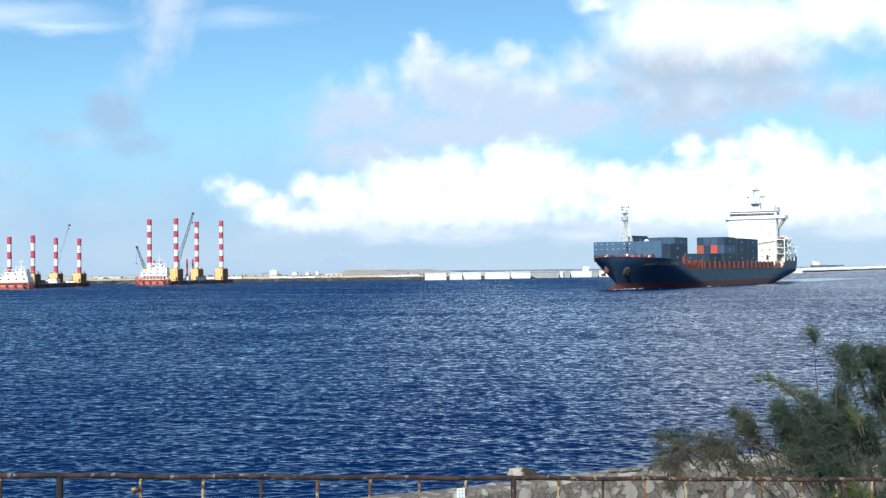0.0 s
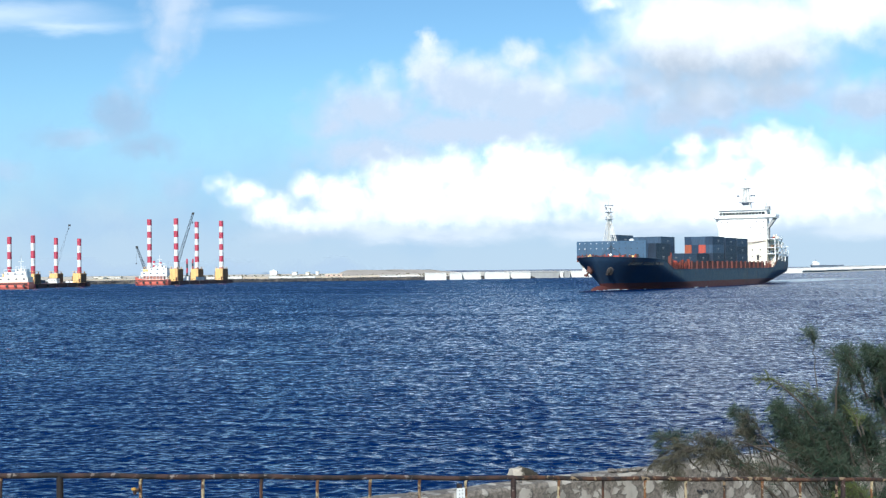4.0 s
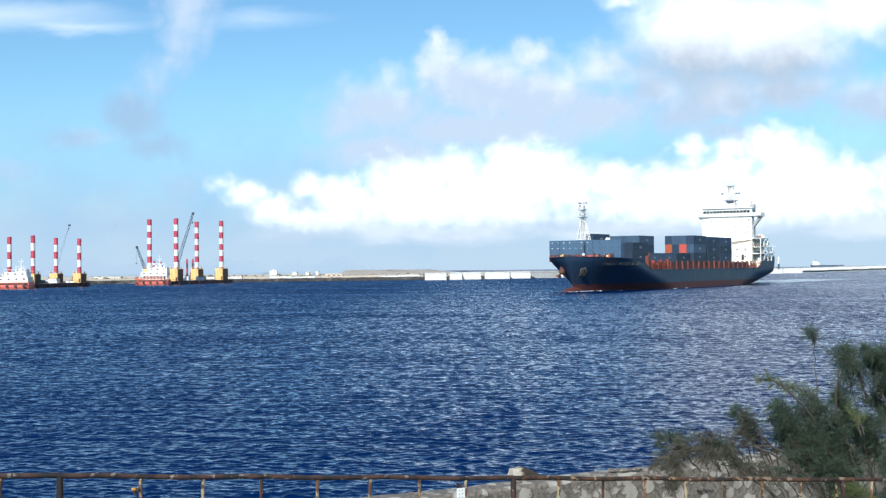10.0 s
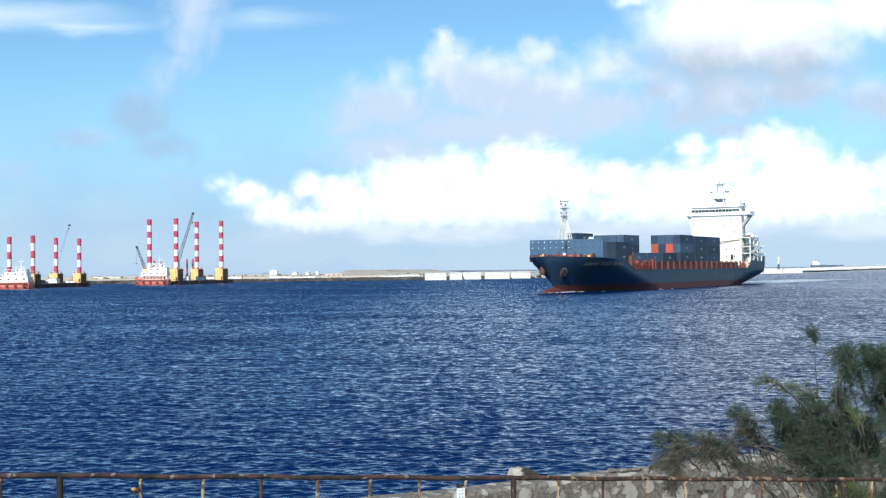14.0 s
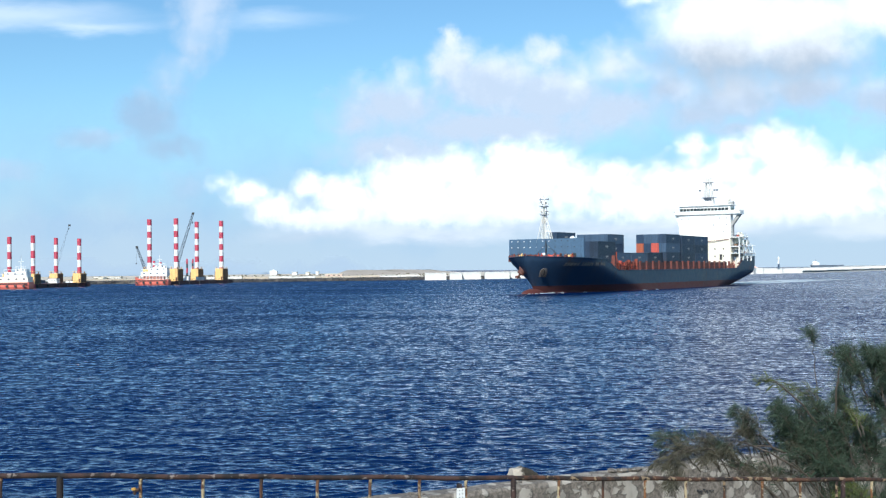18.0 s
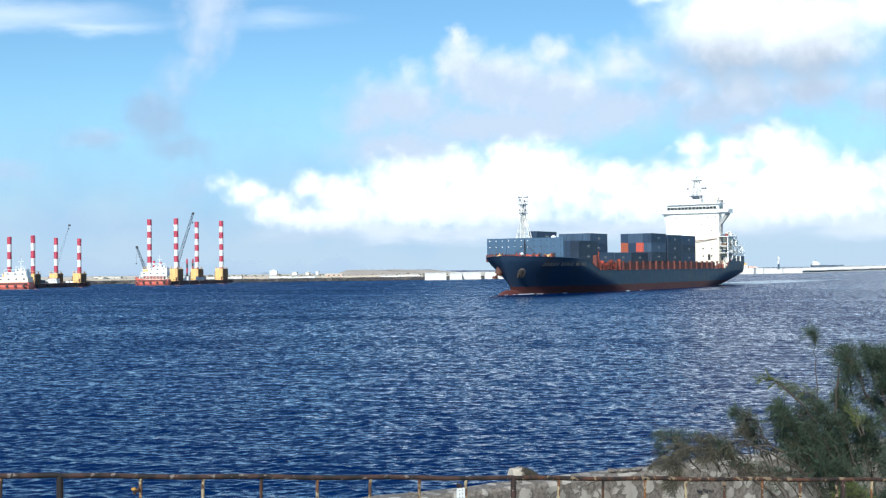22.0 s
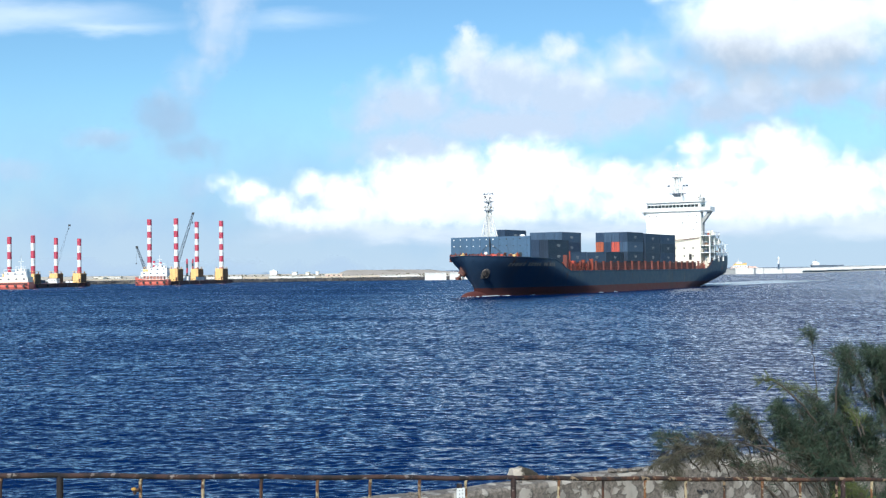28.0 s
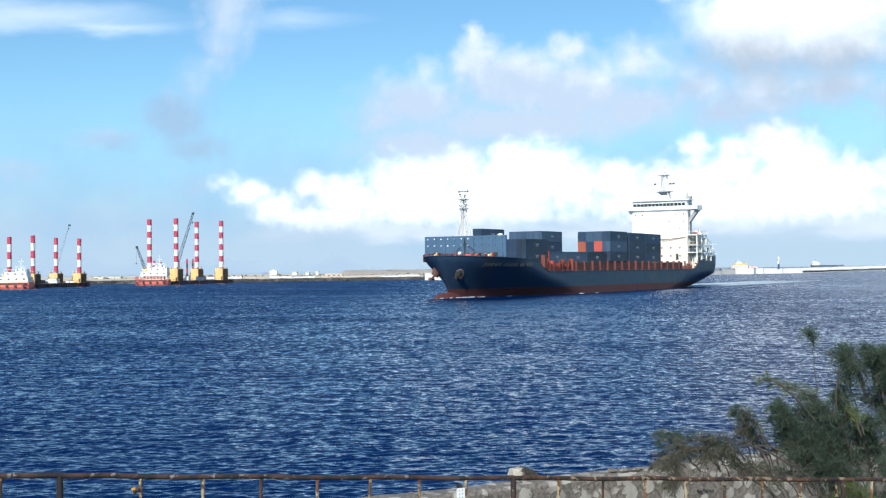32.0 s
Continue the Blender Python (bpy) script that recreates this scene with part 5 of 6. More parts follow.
def container_meshes():
    bm = bmesh.new()
    # frame: posts and rails, with corrugated sides set back
    t = 0.14
    for y in (0, CW - t):
        for x in (0, CL - t):
            box(bm, x, x + t, y, y + t, 0, CH)
        box(bm, t, CL - t, y, y + t, 0, t)
        box(bm, t, CL - t, y, y + t, CH - t, CH)
    for x in (0, CL - t):
        box(bm, x, x + t, t, CW - t, 0, t)
        box(bm, x, x + t, t, CW - t, CH - t, CH)
    def corrugate(n, length, place):
        prev = None
        for i in range(n * 2 + 1):
            s = t + (length - 2 * t) * i / (n * 2)
            off = 0.015 if (i // 1) % 2 else 0.075
            cur = [bm.verts.new(place(s, off, z)) for z in (t, CH - t)]
            if prev:
                bm.faces.new((prev[0], cur[0], cur[1], prev[1]))
            prev = cur
    corrugate(20, CL, lambda s, o, z: (s, o, z))
    corrugate(20, CL, lambda s, o, z: (s, CW - o, z))
    corrugate(5, CW, lambda s, o, z: (o, s, z))
    box(bm, t, CL - t, t, CW - t, CH - 0.08, CH - 0.04)
    body = bm
    d = bmesh.new()
    box(d, CL - 0.06, CL - 0.02, 0.14, CW / 2 - 0.01, 0.14, CH - 0.14)
    r = bmesh.new()
    for y in (0.35, 0.9):
        rod(r, (CL + 0.01, y, 0.12), (CL + 0.01, y, CH - 0.12), 0.035, 0.035, 6)
    return body, d, r


_b, _d, _r = container_meshes()
BODY = {}
for key in ("box_blue", "box_steel", "box_dark", "box_red", "box_orange"):
    BODY[key] = (mesh("container_body", _b.copy(), M[key]), mesh("container_door", _d.copy(), M[key]))
BARS = mesh("locking_bars", _r, M["box_blue"])
_bar = bmesh.new()
for _x in (0.0, 0.62, 1.24):
    box(_bar, _x, _x + 0.5, 0, 0.02, 0, 0.36)
box(_bar, 0.2, 1.6, 0, 0.02, -0.3, -0.18)
MARK = mesh("marking_bar", _bar, M["grey_conc"])
LAB = {"box_blue": "dark blue corrugated steel shipping container stacked aboard", "box_steel": "steel-blue corrugated shipping container stacked aboard",
       "box_dark": "near-black blue corrugated shipping container stacked aboard", "box_red": "bright red corrugated shipping container stacked aboard",
       "box_orange": "orange corrugated shipping container stacked aboard"}
CARGO = []


def container(x, y, z, key, marks=True):
    ob = thing("shipping_container", pose(x, y, z), LAB[key], "container", "containers aboard the ship")
    for name, me, m in (("body", BODY[key][0], Matrix.Identity(4)), ("door", BODY[key][1], Matrix.Identity(4)),
                        ("door", BODY[key][1], pose(0, CW / 2 - 0.13 + 0.01, 0)), ("locking_bars", BARS, Matrix.Identity(4)),
                        ("locking_bars", BARS, pose(0, CW / 2 - 0.05, 0))):
        o = new(name, me)
        o.parent = ob
        o.matrix_basis = m
    if marks:
        o = new("marking_bar", MARK)
        o.parent = ob
        o.matrix_basis = pose(5.2, CW + 0.005, 1.35)
    CARGO.append((ob, ob.matrix_basis.copy()))


def load_cargo():
    rng = random.Random(21)
    pick = lambda *w: rng.choice(w)
    # three bays before the bridge: rows counted from the port side
    for bay, (x, z0) in enumerate(((8.6 - CL, 8.4), (-5.2 - CL, 8.2), (-17.9 - CL, 8.15))):
        for row in range(7):
            y = 8.0 - CW - row * 2.52
            tiers = 3 if row < 4 else 2 if row < 6 else 1
            if bay == 0 and row in (4, 5):
                tiers = 1
            for tier in range(tiers):
                key = pick("box_dark", "box_dark", "box_blue")
                if bay == 0 and row < 4:
                    key = (("box_dark", "box_dark", "box_dark", "box_steel"), ("box_steel", "box_red", "box_blue", "box_orange"),
                           ("box_blue", "box_steel", "box_steel", "box_blue"))[tier][row]
                container(x, y, z0 + tier * CH, key, row == 0)
    # low bays amidships; on the starboard side of the middle one a stack of three tiers
    for bay, x in enumerate((34.4, 21.8, 9.2)):
        for row in range(7):
            tall = bay == 1 and row > 2
            for tier in range(3 if tall else 1):
                key = "box_dark" if bay == 2 and row < 2 else "box_steel" if row == 0 else pick("box_blue", "box_steel", "box_blue") if tier == 0 else pick("box_blue", "box_dark", "box_blue")
                if tall and tier == 2:
                    key = pick("box_steel", "box_blue", "box_steel")
                container(x, 7.0 - CW - row * 2.53, 8.1 + tier * CH, key, row in (0, 3))
    # forward bay behind the screen: two tiers, and one more container on top
    for row in range(7):
        for tier in range(3 if row == 5 else 2):
            key = pick("box_dark", "box_blue", "box_dark") if tier < 2 else "box_blue"
            if row < 3 and tier == 1:
                key = "box_blue" if row else "box_dark"
            container(47.0, 7.6 - CW - row * 2.52, 8.28 + tier * CH, key, row in (0, 5))


load_cargo()


def cargo_dome():
    """A white weather dome lashed on top of the forward containers."""
    at = pose(52.8, -3.1, 8.28 + 2 * CH)
    ob = thing("weather_dome", at, "white domed cover lashed on top of a container", "dome")
    bm = bmesh.new()
    rod(bm, (0, 0, 0), (0, 0, 0.7), 0.55, 0.5, 12)
    part("pedestal", bm, M["white"], ob)
    bm = bmesh.new()
    ball(bm, (0, 0, 1.1), 0.8, 16, 0.85)
    part("dome", bm, M["white"], ob, smooth=True)
    CARGO.append((ob, ob.matrix_basis.copy()))


cargo_dome()


# ---------------------------------------------------------------- bow wave and wake
def wake():
    ob = thing("wake_foam", Matrix.Identity(4), "white foam and wake ripples along the ship", "foam", kind="stuff")
    rng = random.Random(6)
    def streak(name, pts, w, z):
        bm = bmesh.new()
        n = len(pts)
        left, right = [], []
        for i, p in enumerate(pts):
            u = i / (n - 1)
            ww = w * math.sin(math.pi * min(1, max(0.02, u))) * rng.uniform(0.6, 1.3)
            left.append(bm.verts.new((p[0], p[1] + ww, z)))
            right.append(bm.verts.new((p[0], p[1] - ww, z)))
            left[-1].co.z -= 0.12
            right[-1].co.z -= 0.12
        mid = [bm.verts.new((p[0], p[1], z + rng.uniform(0.0, 0.14))) for p in pts]
        for i in range(n - 1):
            bm.faces.new((left[i], left[i + 1], mid[i + 1], mid[i]))
            bm.faces.new((mid[i], mid[i + 1], right[i + 1], right[i]))
        part(name, bm, M["foam"], ob)
    for k in range(25):
        u = rng.random() ** 1.6
        x0 = 89.5 - 120 * u if k > 20 else rng.uniform(74, 89.5)
        L = rng.uniform(0.6, 3.2)
        y0 = (surface_y(x0, 0.1) if x0 < 83 else max(0.2, (89.8 - x0) * 0.22)) + rng.uniform(0.1, 0.9)
        streak("bow_foam", [(x0 - L * i / 4, y0 + 0.08 * i + rng.uniform(-0.1, 0.1)) for i in range(5)], rng.uniform(0.03, 0.09), rng.uniform(0.05, 0.11))
    for k in range(16):
        y0 = rng.uniform(-9, 11)
        x0 = rng.uniform(-66, -90)
        L = rng.uniform(40, 130)
        pts = [(x0 - L * i / 14, y0 * (1 + 0.25 * i / 14) + rng.uniform(-0.5, 0.5)) for i in range(15)]
        streak("wake_streak", pts, rng.uniform(0.07, 0.2), 0.12)
    return ob


foam = wake()

# ---------------------------------------------------------------- clouds
CLOUDS = []


def cloud(name, label, dist, box_px, blobs, speed, lo=0.10, hi=0.55, rough=0.9, opacity=1.0, size=1.0,
          white=(1.0, 1.0, 1.0), grey=(0.62, 0.70, 0.80), shade=(0.0, 1.0), bright=1.0, floor=None, aniso=1.0,
          mottle=2.2, fine=0.55):
    """A far glowing cloud sheet fitted to the camera's view. blobs: centre, radii and weight, as picture positions;
    shade: heights between which painted grey shade turns to white.
    """
    s = dist / FOCAL
    x0, y0, x1, y1 = box_px
    cx, cy = (x0 + x1) / 2, (y0 + y1) / 2
    c = spot(cx, cy, dist)
    g = Graph(name + "_vapour")
    g.t.nodes.remove(g.bsdf)
    v = g.stretch(g.coords(), scale=(0.01 / s, 0.0, 0.01 / s))
    nv = g.stretch(v, scale=(aniso, 1, 1))
    warp = g.noise(nv, 1.6 / size, 5.0, 0.6)
    off = g.add("ShaderNodeVectorMath", op='MULTIPLY_ADD')
    g.put(off.inputs[0], warp.outputs[1])
    off.inputs[1].default_value = (0.75 * size, 0, 0.55 * size)
    sh = g.add("ShaderNodeVectorMath", op='ADD')
    g.put(sh.inputs[0], v)
    sh.inputs[1].default_value = (-0.375 * size, 0, -0.275 * size)
    g.put(off.inputs[2], sh.outputs[0])
    field = None
    for bx, by, rx, ry, w in blobs:
        loc = (-(bx - cx) / rx, 0, -(cy - by) / ry)
        p = g.stretch(off.outputs[0], loc=loc, scale=(100 / rx, 1, 100 / ry))
        ln = g.add("ShaderNodeVectorMath", op='LENGTH')
        g.put(ln.inputs[0], p)
        one = g.math('MULTIPLY', g.math('SUBTRACT', 1.0, ln.outputs["Value"]), w)
        field = one if field is None else g.math('SMOOTH_MAX', field, one, 0.25)
    fbm = g.noise(nv, 2.2 / size, 7.0, fine, 0.4)
    dens = g.math('ADD', field, g.math('MULTIPLY', g.math('SUBTRACT', fbm.outputs[0], 0.5), rough))
    alpha = g.math('MULTIPLY', g.ramp(dens, lo, hi), opacity)
    sep = g.add("ShaderNodeSeparateXYZ")
    g.put(sep.inputs[0], off.outputs[0])
    if floor:
        alpha = g.math('MULTIPLY', alpha, g.ramp(g.math('ADD', sep.outputs[2], g.math('MULTIPLY', g.math('SUBTRACT', fbm.outputs[0], 0.5), 0.16)), (cy - floor[0]) / 100, (cy - floor[1]) / 100))
    big = g.noise(nv, 1.1 / size, 5.0, 0.55)
    height = g.math('ADD', sep.outputs[2], g.math('MULTIPLY', g.math('SUBTRACT', big.outputs[0], 0.5), mottle))
    a0, a1 = (cy - shade[0]) / 100, (cy - shade[1]) / 100
    tone = g.ramp(height, a0, a1)
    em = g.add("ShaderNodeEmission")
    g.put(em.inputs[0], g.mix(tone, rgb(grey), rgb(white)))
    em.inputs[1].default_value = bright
    tr = g.add("ShaderNodeBsdfTransparent")
    mx = g.add("ShaderNodeMixShader")
    g.put(mx.inputs[0], alpha)
    g.t.links.new(tr.outputs[0], mx.inputs[1])
    g.t.links.new(em.outputs[0], mx.inputs[2])
    g.t.links.new(mx.outputs[0], g.t.nodes["Material Output"].inputs[0])
    # a single flat face towards the camera
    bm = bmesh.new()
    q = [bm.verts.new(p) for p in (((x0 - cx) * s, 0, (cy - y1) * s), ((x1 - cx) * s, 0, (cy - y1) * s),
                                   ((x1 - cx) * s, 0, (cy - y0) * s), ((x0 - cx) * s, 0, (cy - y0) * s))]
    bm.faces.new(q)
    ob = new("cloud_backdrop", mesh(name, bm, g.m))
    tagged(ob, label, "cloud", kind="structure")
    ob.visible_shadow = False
    CLOUDS.append((ob, c, speed, s))
    return ob


# places below are those at 16 s
cloud("cloud_bank", "bright white cumulus bank low over the sea", 4300, (280, 170, 1800, 450),
      [(394, 320, 42, 24, 0.55), (436, 336, 54, 36, 0.9), (486, 364, 62, 36, 1.0), (560, 384, 130, 30, 1.2), (1082, 318, 75, 52, 1.0), (1290, 304, 85, 52, 1.0), (1180, 330, 80, 56, 1.0), (548, 326, 44, 38, 0.9), (610, 345, 90, 60, 1), (720, 330, 120, 78, 1), (800, 300, 80, 50, 0.9), (900, 292, 80, 56, 1.1), (950, 300, 100, 70, 1.1), (1010, 330, 70, 70, 1),
       (1120, 352, 70, 66, 0.9), (1225, 262, 45, 30, 0.8), (1240, 330, 90, 80, 1), (1300, 265, 45, 34, 0.9), (1370, 265, 80, 58, 1.1), (1420, 290, 70, 70, 1), (1500, 330, 110, 72, 1), (1640, 335, 150, 80, 1), (800, 372, 290, 44, 1.3), (1300, 365, 420, 56, 1.4), (870, 340, 160, 50, 1.3), (1400, 330, 160, 50, 1.2)],
      (0.25, -0.1), 0.0, 0.78, 0.72, 1.0, 0.62, shade=(440, 330), grey=(0.74, 0.78, 0.84), bright=1.10, floor=(436, 384), mottle=1.5, fine=0.44)
cloud("cloud_mid", "soft grey and white cumulus drifting above the bank", 4450, (460, -20, 1340, 360),
      [(800, 115, 70, 62, 1.15), (793, 72, 26, 42, 1.0), (870, 150, 150, 80, 1.25), (970, 170, 150, 82, 1.25), (958, 100, 56, 46, 0.9), (710, 140, 60, 44, 0.6), (690, 185, 140, 72, 1.0), (1070, 200, 130, 62, 1.05), (700, 265, 180, 54, 1.0), (630, 215, 100, 52, 0.75), (1090, 120, 90, 66, 0.8), (880, 225, 310, 56, 1.15)],
      (2.95, -0.4), 0.0, 0.85, 0.62, 0.95, 0.8, shade=(180, 80), grey=(0.61, 0.67, 0.77), white=(0.85, 0.87, 0.91), bright=0.97, fine=0.46)
# blobs above the view are added, unseen, to brighten the sea's reflections
cloud("cloud_high", "large bright cumulus with a grey base high over the sea", 4350, (940, -1300, 2600, 330),
      [(1264, 62, 200, 146, 1.15), (1395, 64, 190, 138, 1.1), (1125, -10, 70, 30, 0.7), (1540, 15, 170, 78, 1.0), (1700, 20, 220, 98, 1), (1300, -90, 240, 120, 1),
       (1600, -130, 300, 160, 1), (1900, -300, 420, 260, 1), (1500, -520, 380, 220, 1), (2100, -760, 420, 300, 1), (1350, -950, 300, 180, 0.8)],
      (4.6, -0.65), 0.0, 0.85, 0.42, 1.0, 1.0, shade=(134, 22), grey=(0.46, 0.49, 0.54), bright=1.08, mottle=0.9, fine=0.42)
cloud("cloud_grey", "thin grey cloud below the bright cumulus", 4480, (1060, 70, 1960, 340),
      [(1180, 160, 100, 50, 0.8), (1290, 175, 150, 54, 1.1), (1230, 200, 110, 44, 0.9), (1420, 160, 140, 52, 0.9), (1580, 175, 160, 62, 1.0), (1740, 170, 150, 60, 0.9), (1300, 225, 130, 30, 0.7)],
      (3.2, -0.3), 0.0, 0.80, 0.62, 0.9, 0.9, shade=(190, 90), grey=(0.55, 0.61, 0.71), white=(0.82, 0.85, 0.90), bright=0.97, fine=0.46)
cloud("cloud_streak", "thin white streak of high cloud", 4550, (-300, -60, 760, 130),
      [(0, 30, 330, 34, 0.95), (150, 46, 180, 18, 0.9), (-100, 15, 240, 30, 0.8), (470, 36, 170, 26, 0.6)],
      (3.0, 0.1), 0.0, 0.95, 0.4, 0.54, 1.3, shade=(120, 60), white=(0.92, 0.95, 1.0), bright=1.0, aniso=0.22)
cloud("cloud_plume", "wispy grey-violet plume of cloud", 4500, (60, -160, 580, 360),
      [(350, 20, 74, 110, 0.85), (335, 85, 54, 70, 0.75), (290, 150, 70, 70, 0.6), (258, 205, 84, 66, 1.15), (296, 262, 90, 40, 0.8), (390, -60, 100, 90, 0.8), (140, 245, 80, 28, 0.6)],
      (3.35, 0.2), 0.0, 0.9, 0.6, 0.72, 0.9, shade=(190, 60), white=(0.74, 0.78, 0.85), grey=(0.40, 0.50, 0.64), bright=0.95, fine=0.45)
cloud("cloud_wisps", "faint grey wisps of cloud", 4600, (-200, 200, 460, 470),
      [(10, 300, 70, 32, 1.05), (160, 244, 80, 22, 0.75), (-60, 330, 90, 30, 0.5), (210, 402, 60, 22, 0.6), (335, 328, 60, 34, 0.7), (100, 400, 200, 40, 0.5)],
      (1.3, 0.0), -0.05, 0.8, 0.7, 0.6, 0.8, shade=(460, 200), grey=(0.42, 0.56, 0.72), white=(0.56, 0.67, 0.8), bright=0.95)
cloud("cloud_base", "soft lavender-grey foot of the cloud bank", 4250, (300, 350, 1800, 470),
      [(760, 408, 360, 26, 1.0), (1150, 408, 420, 28, 1.0), (1600, 404, 320, 30, 1.0), (560, 418, 160, 20, 0.7)],
      (0.25, 0.0), 0.0, 0.9, 0.5, 0.8, 1.2, shade=(440, 395), white=(0.84, 0.86, 0.89), grey=(0.62, 0.68, 0.76), bright=0.95, aniso=0.35)
# haze painted on glowing sheets, over the far sea line and the horizon
cloud("sea_haze", "glowing sheet painted as pale sea haze beyond the low shore", 1180, (-500, 455, 860, 520),
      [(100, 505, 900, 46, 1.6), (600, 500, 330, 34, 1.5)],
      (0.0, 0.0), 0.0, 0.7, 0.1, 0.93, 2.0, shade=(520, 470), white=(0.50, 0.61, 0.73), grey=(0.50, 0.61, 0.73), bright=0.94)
cloud("cloud_haze", "glowing sheet painted as pale blue haze that thickens towards the horizon", 4700, (-900, 120, 2500, 540),
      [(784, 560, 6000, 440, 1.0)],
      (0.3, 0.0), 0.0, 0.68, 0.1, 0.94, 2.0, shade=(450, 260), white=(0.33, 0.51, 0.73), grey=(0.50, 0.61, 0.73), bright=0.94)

# ---------------------------------------------------------------- railing
def flaking(name, base, paint, rust, much, size):
    """Corroded steel: dark scale, flakes of old paint with crisp edges, orange rust bleeding round them."""
    g = Graph(name)
    v = g.coords()
    n = g.noise(v, size, 5.0, 0.6, 0.6)
    r = g.noise(g.stretch(v, scale=(1, 1, 0.35)), size * 0.7, 4.0, 0.6)
    f = g.noise(v, size * 6, 4.0, 0.65)
    c = g.mix(g.ramp(r.outputs[0], 0.42, 0.62), rgb(base), rgb(rust))
    flake = g.ramp(g.math('ADD', n.outputs[0], g.math('MULTIPLY', f.outputs[0], 0.12)), much, much + 0.035)
    c = g.mix(flake, c, rgb(paint))
    s = g.add("ShaderNodeVectorMath", op='SCALE')
    g.put(s.inputs[0], c)
    g.put(s.inputs[3], g.ramp(f.outputs[0], 0.25, 0.75, 0.65, 1.3, False))
    g.put(g.bsdf.inputs["Base Color"], s.outputs[0])
    g.bsdf.inputs["Roughness"].default_value = 0.8
    g.bump(g.math('ADD', flake, f.outputs[0]), 0.8, 0.004)
    return g.m


M["rust"] = flaking("rusted_steel", (0.014, 0.010, 0.010), (0.24, 0.195, 0.17), (0.060, 0.030, 0.024), 0.66, 11.0)
M["rust_bright"] = flaking("orange_rusted_steel", (0.020, 0.013, 0.010), (0.24, 0.17, 0.10), (0.085, 0.036, 0.018), 0.62, 11.0)
M["cap"] = worn("yellow_cap", (0.45, 0.25, 0.05), (0.1, 0.05, 0.02), 0.5, 20, 0.6)
M["rust_pale"] = flaking("rusted_cream_steel", (0.09, 0.045, 0.024), (0.38, 0.30, 0.18), (0.20, 0.085, 0.032), 0.555, 9.0)


def railing():
    ob = thing("railing", Matrix.Identity(4), "rusty tubular steel railing with round balusters", "railing", kind="structure")
    def at(s, dz=0.0):
        p = FENCE_A + FENCE_DIR * s
        return Vector((p.x, p.y, rail_z(s) + dz))
    def s_of(px):
        k = (px - 788.3) / FOCAL
        return (k * FENCE_A.y - FENCE_A.x) / (FENCE_DIR.x - k * FENCE_DIR.y)
    mains = [s_of(108), s_of(908)]
    mains = [mains[0] - (mains[1] - mains[0])] + mains + [2 * mains[1] - mains[0], 3 * mains[1] - 2 * mains[0]]
    rng = random.Random(1)
    for a, b in zip(mains, mains[1:]):
        n = 12
        bm = bmesh.new()
        pts = [at(a + (b - a) * i / n, 0.006 * math.sin(i * 1.7)) for i in range(n + 1)]
        for p, q in zip(pts, pts[1:]):
            rod(bm, p, q, 0.0215, 0.0215, 12, False)
        part("top_rail", bm, M["rust"] if a < mains[2] - 0.1 else M["rust_bright"], ob, "rust-brown top rail with flaking paint", True)
        bm = bmesh.new()
        rod(bm, at(a, -0.95), at(b, -0.95), 0.022, 0.022, 10)
        part("bottom_rail", bm, M["rust"], ob)
    for s in mains:
        bm = bmesh.new()
        rod(bm, at(s, -1.15), at(s, 0.005), 0.026, 0.026, 14)
        part("post", bm, M["rust"], ob, "thick dark rusted post")
    slim = [3, 250, 360, 463, 562, 655, 742, 824, 988, 1066, 1140, 1212, 1280, 1347, 1414, 1478, 1540]
    s0 = s_of(1540)
    extra = [s0 + 0.5 * k for k in range(1, 8)] + [s_of(3) - 0.5 * k for k in range(1, 6)]
    for i, s in enumerate([s_of(px) for px in slim] + extra):
        bm = bmesh.new()
        lean = rng.uniform(-0.012, 0.012)
        top = at(s, -0.015)
        foot = at(s + lean, -0.97)
        neck = at(s, -0.075)
        pipe(bm, [foot, neck, at(s + 0.002, -0.045), at(s + 0.006, -0.02)], (0.0135, 0.0135, 0.0145, 0.0150), 10)
        ball(bm, at(s + 0.006, -0.02), 0.0155, 8)
        part("baluster", bm, M["rust_pale"] if i % 3 else M["rust_bright"], ob)
    # fittings
    k = s_of(238)
    p = at(k, -0.115)
    bm = bmesh.new()
    rod(bm, p + Vector((0.006, 0.01, -0.03)), p + Vector((0.012, 0, 0.0)), 0.012, 0.016, 10)
    rod(bm, p + Vector((0.012, 0, 0.0)), p + Vector((0.05, 0, 0.01)), 0.014, 0.014, 8)
    part("bracket", bm, M["rust"], ob, "black rusted bracket stub")
    bm = bmesh.new()
    ball(bm, p + Vector((0.004, -0.006, 0.012)), 0.022, 10, 0.7)
    part("bracket_cap", bm, M["cap"], ob, "yellow-orange cap")
    # little tag
    sp = s_of(813)
    c = at(sp, -0.145)
    tag = thing("tag_plate", Matrix.Translation(c) @ Matrix.Rotation(radians(26), 4, 'Z'), "small white tag plate with dark dots fixed to the railing", "sign")
    boxpart("plate", (-0.04, 0.04, -0.03, -0.02, -0.16, 0.055), M["tag"], tag, bevel=0.003)
    for r in range(5):
        for q in range(2):
            boxpart("mark_bar", (-0.020 + 0.03 * q, -0.010 + 0.03 * q, -0.034, -0.0295, 0.03 - 0.032 * r, 0.042 - 0.032 * r), M["grey_conc"], tag)
    boxpart("clip", (-0.012, 0.012, -0.028, 0.035, 0.05, 0.09), M["rust"], tag)


railing()


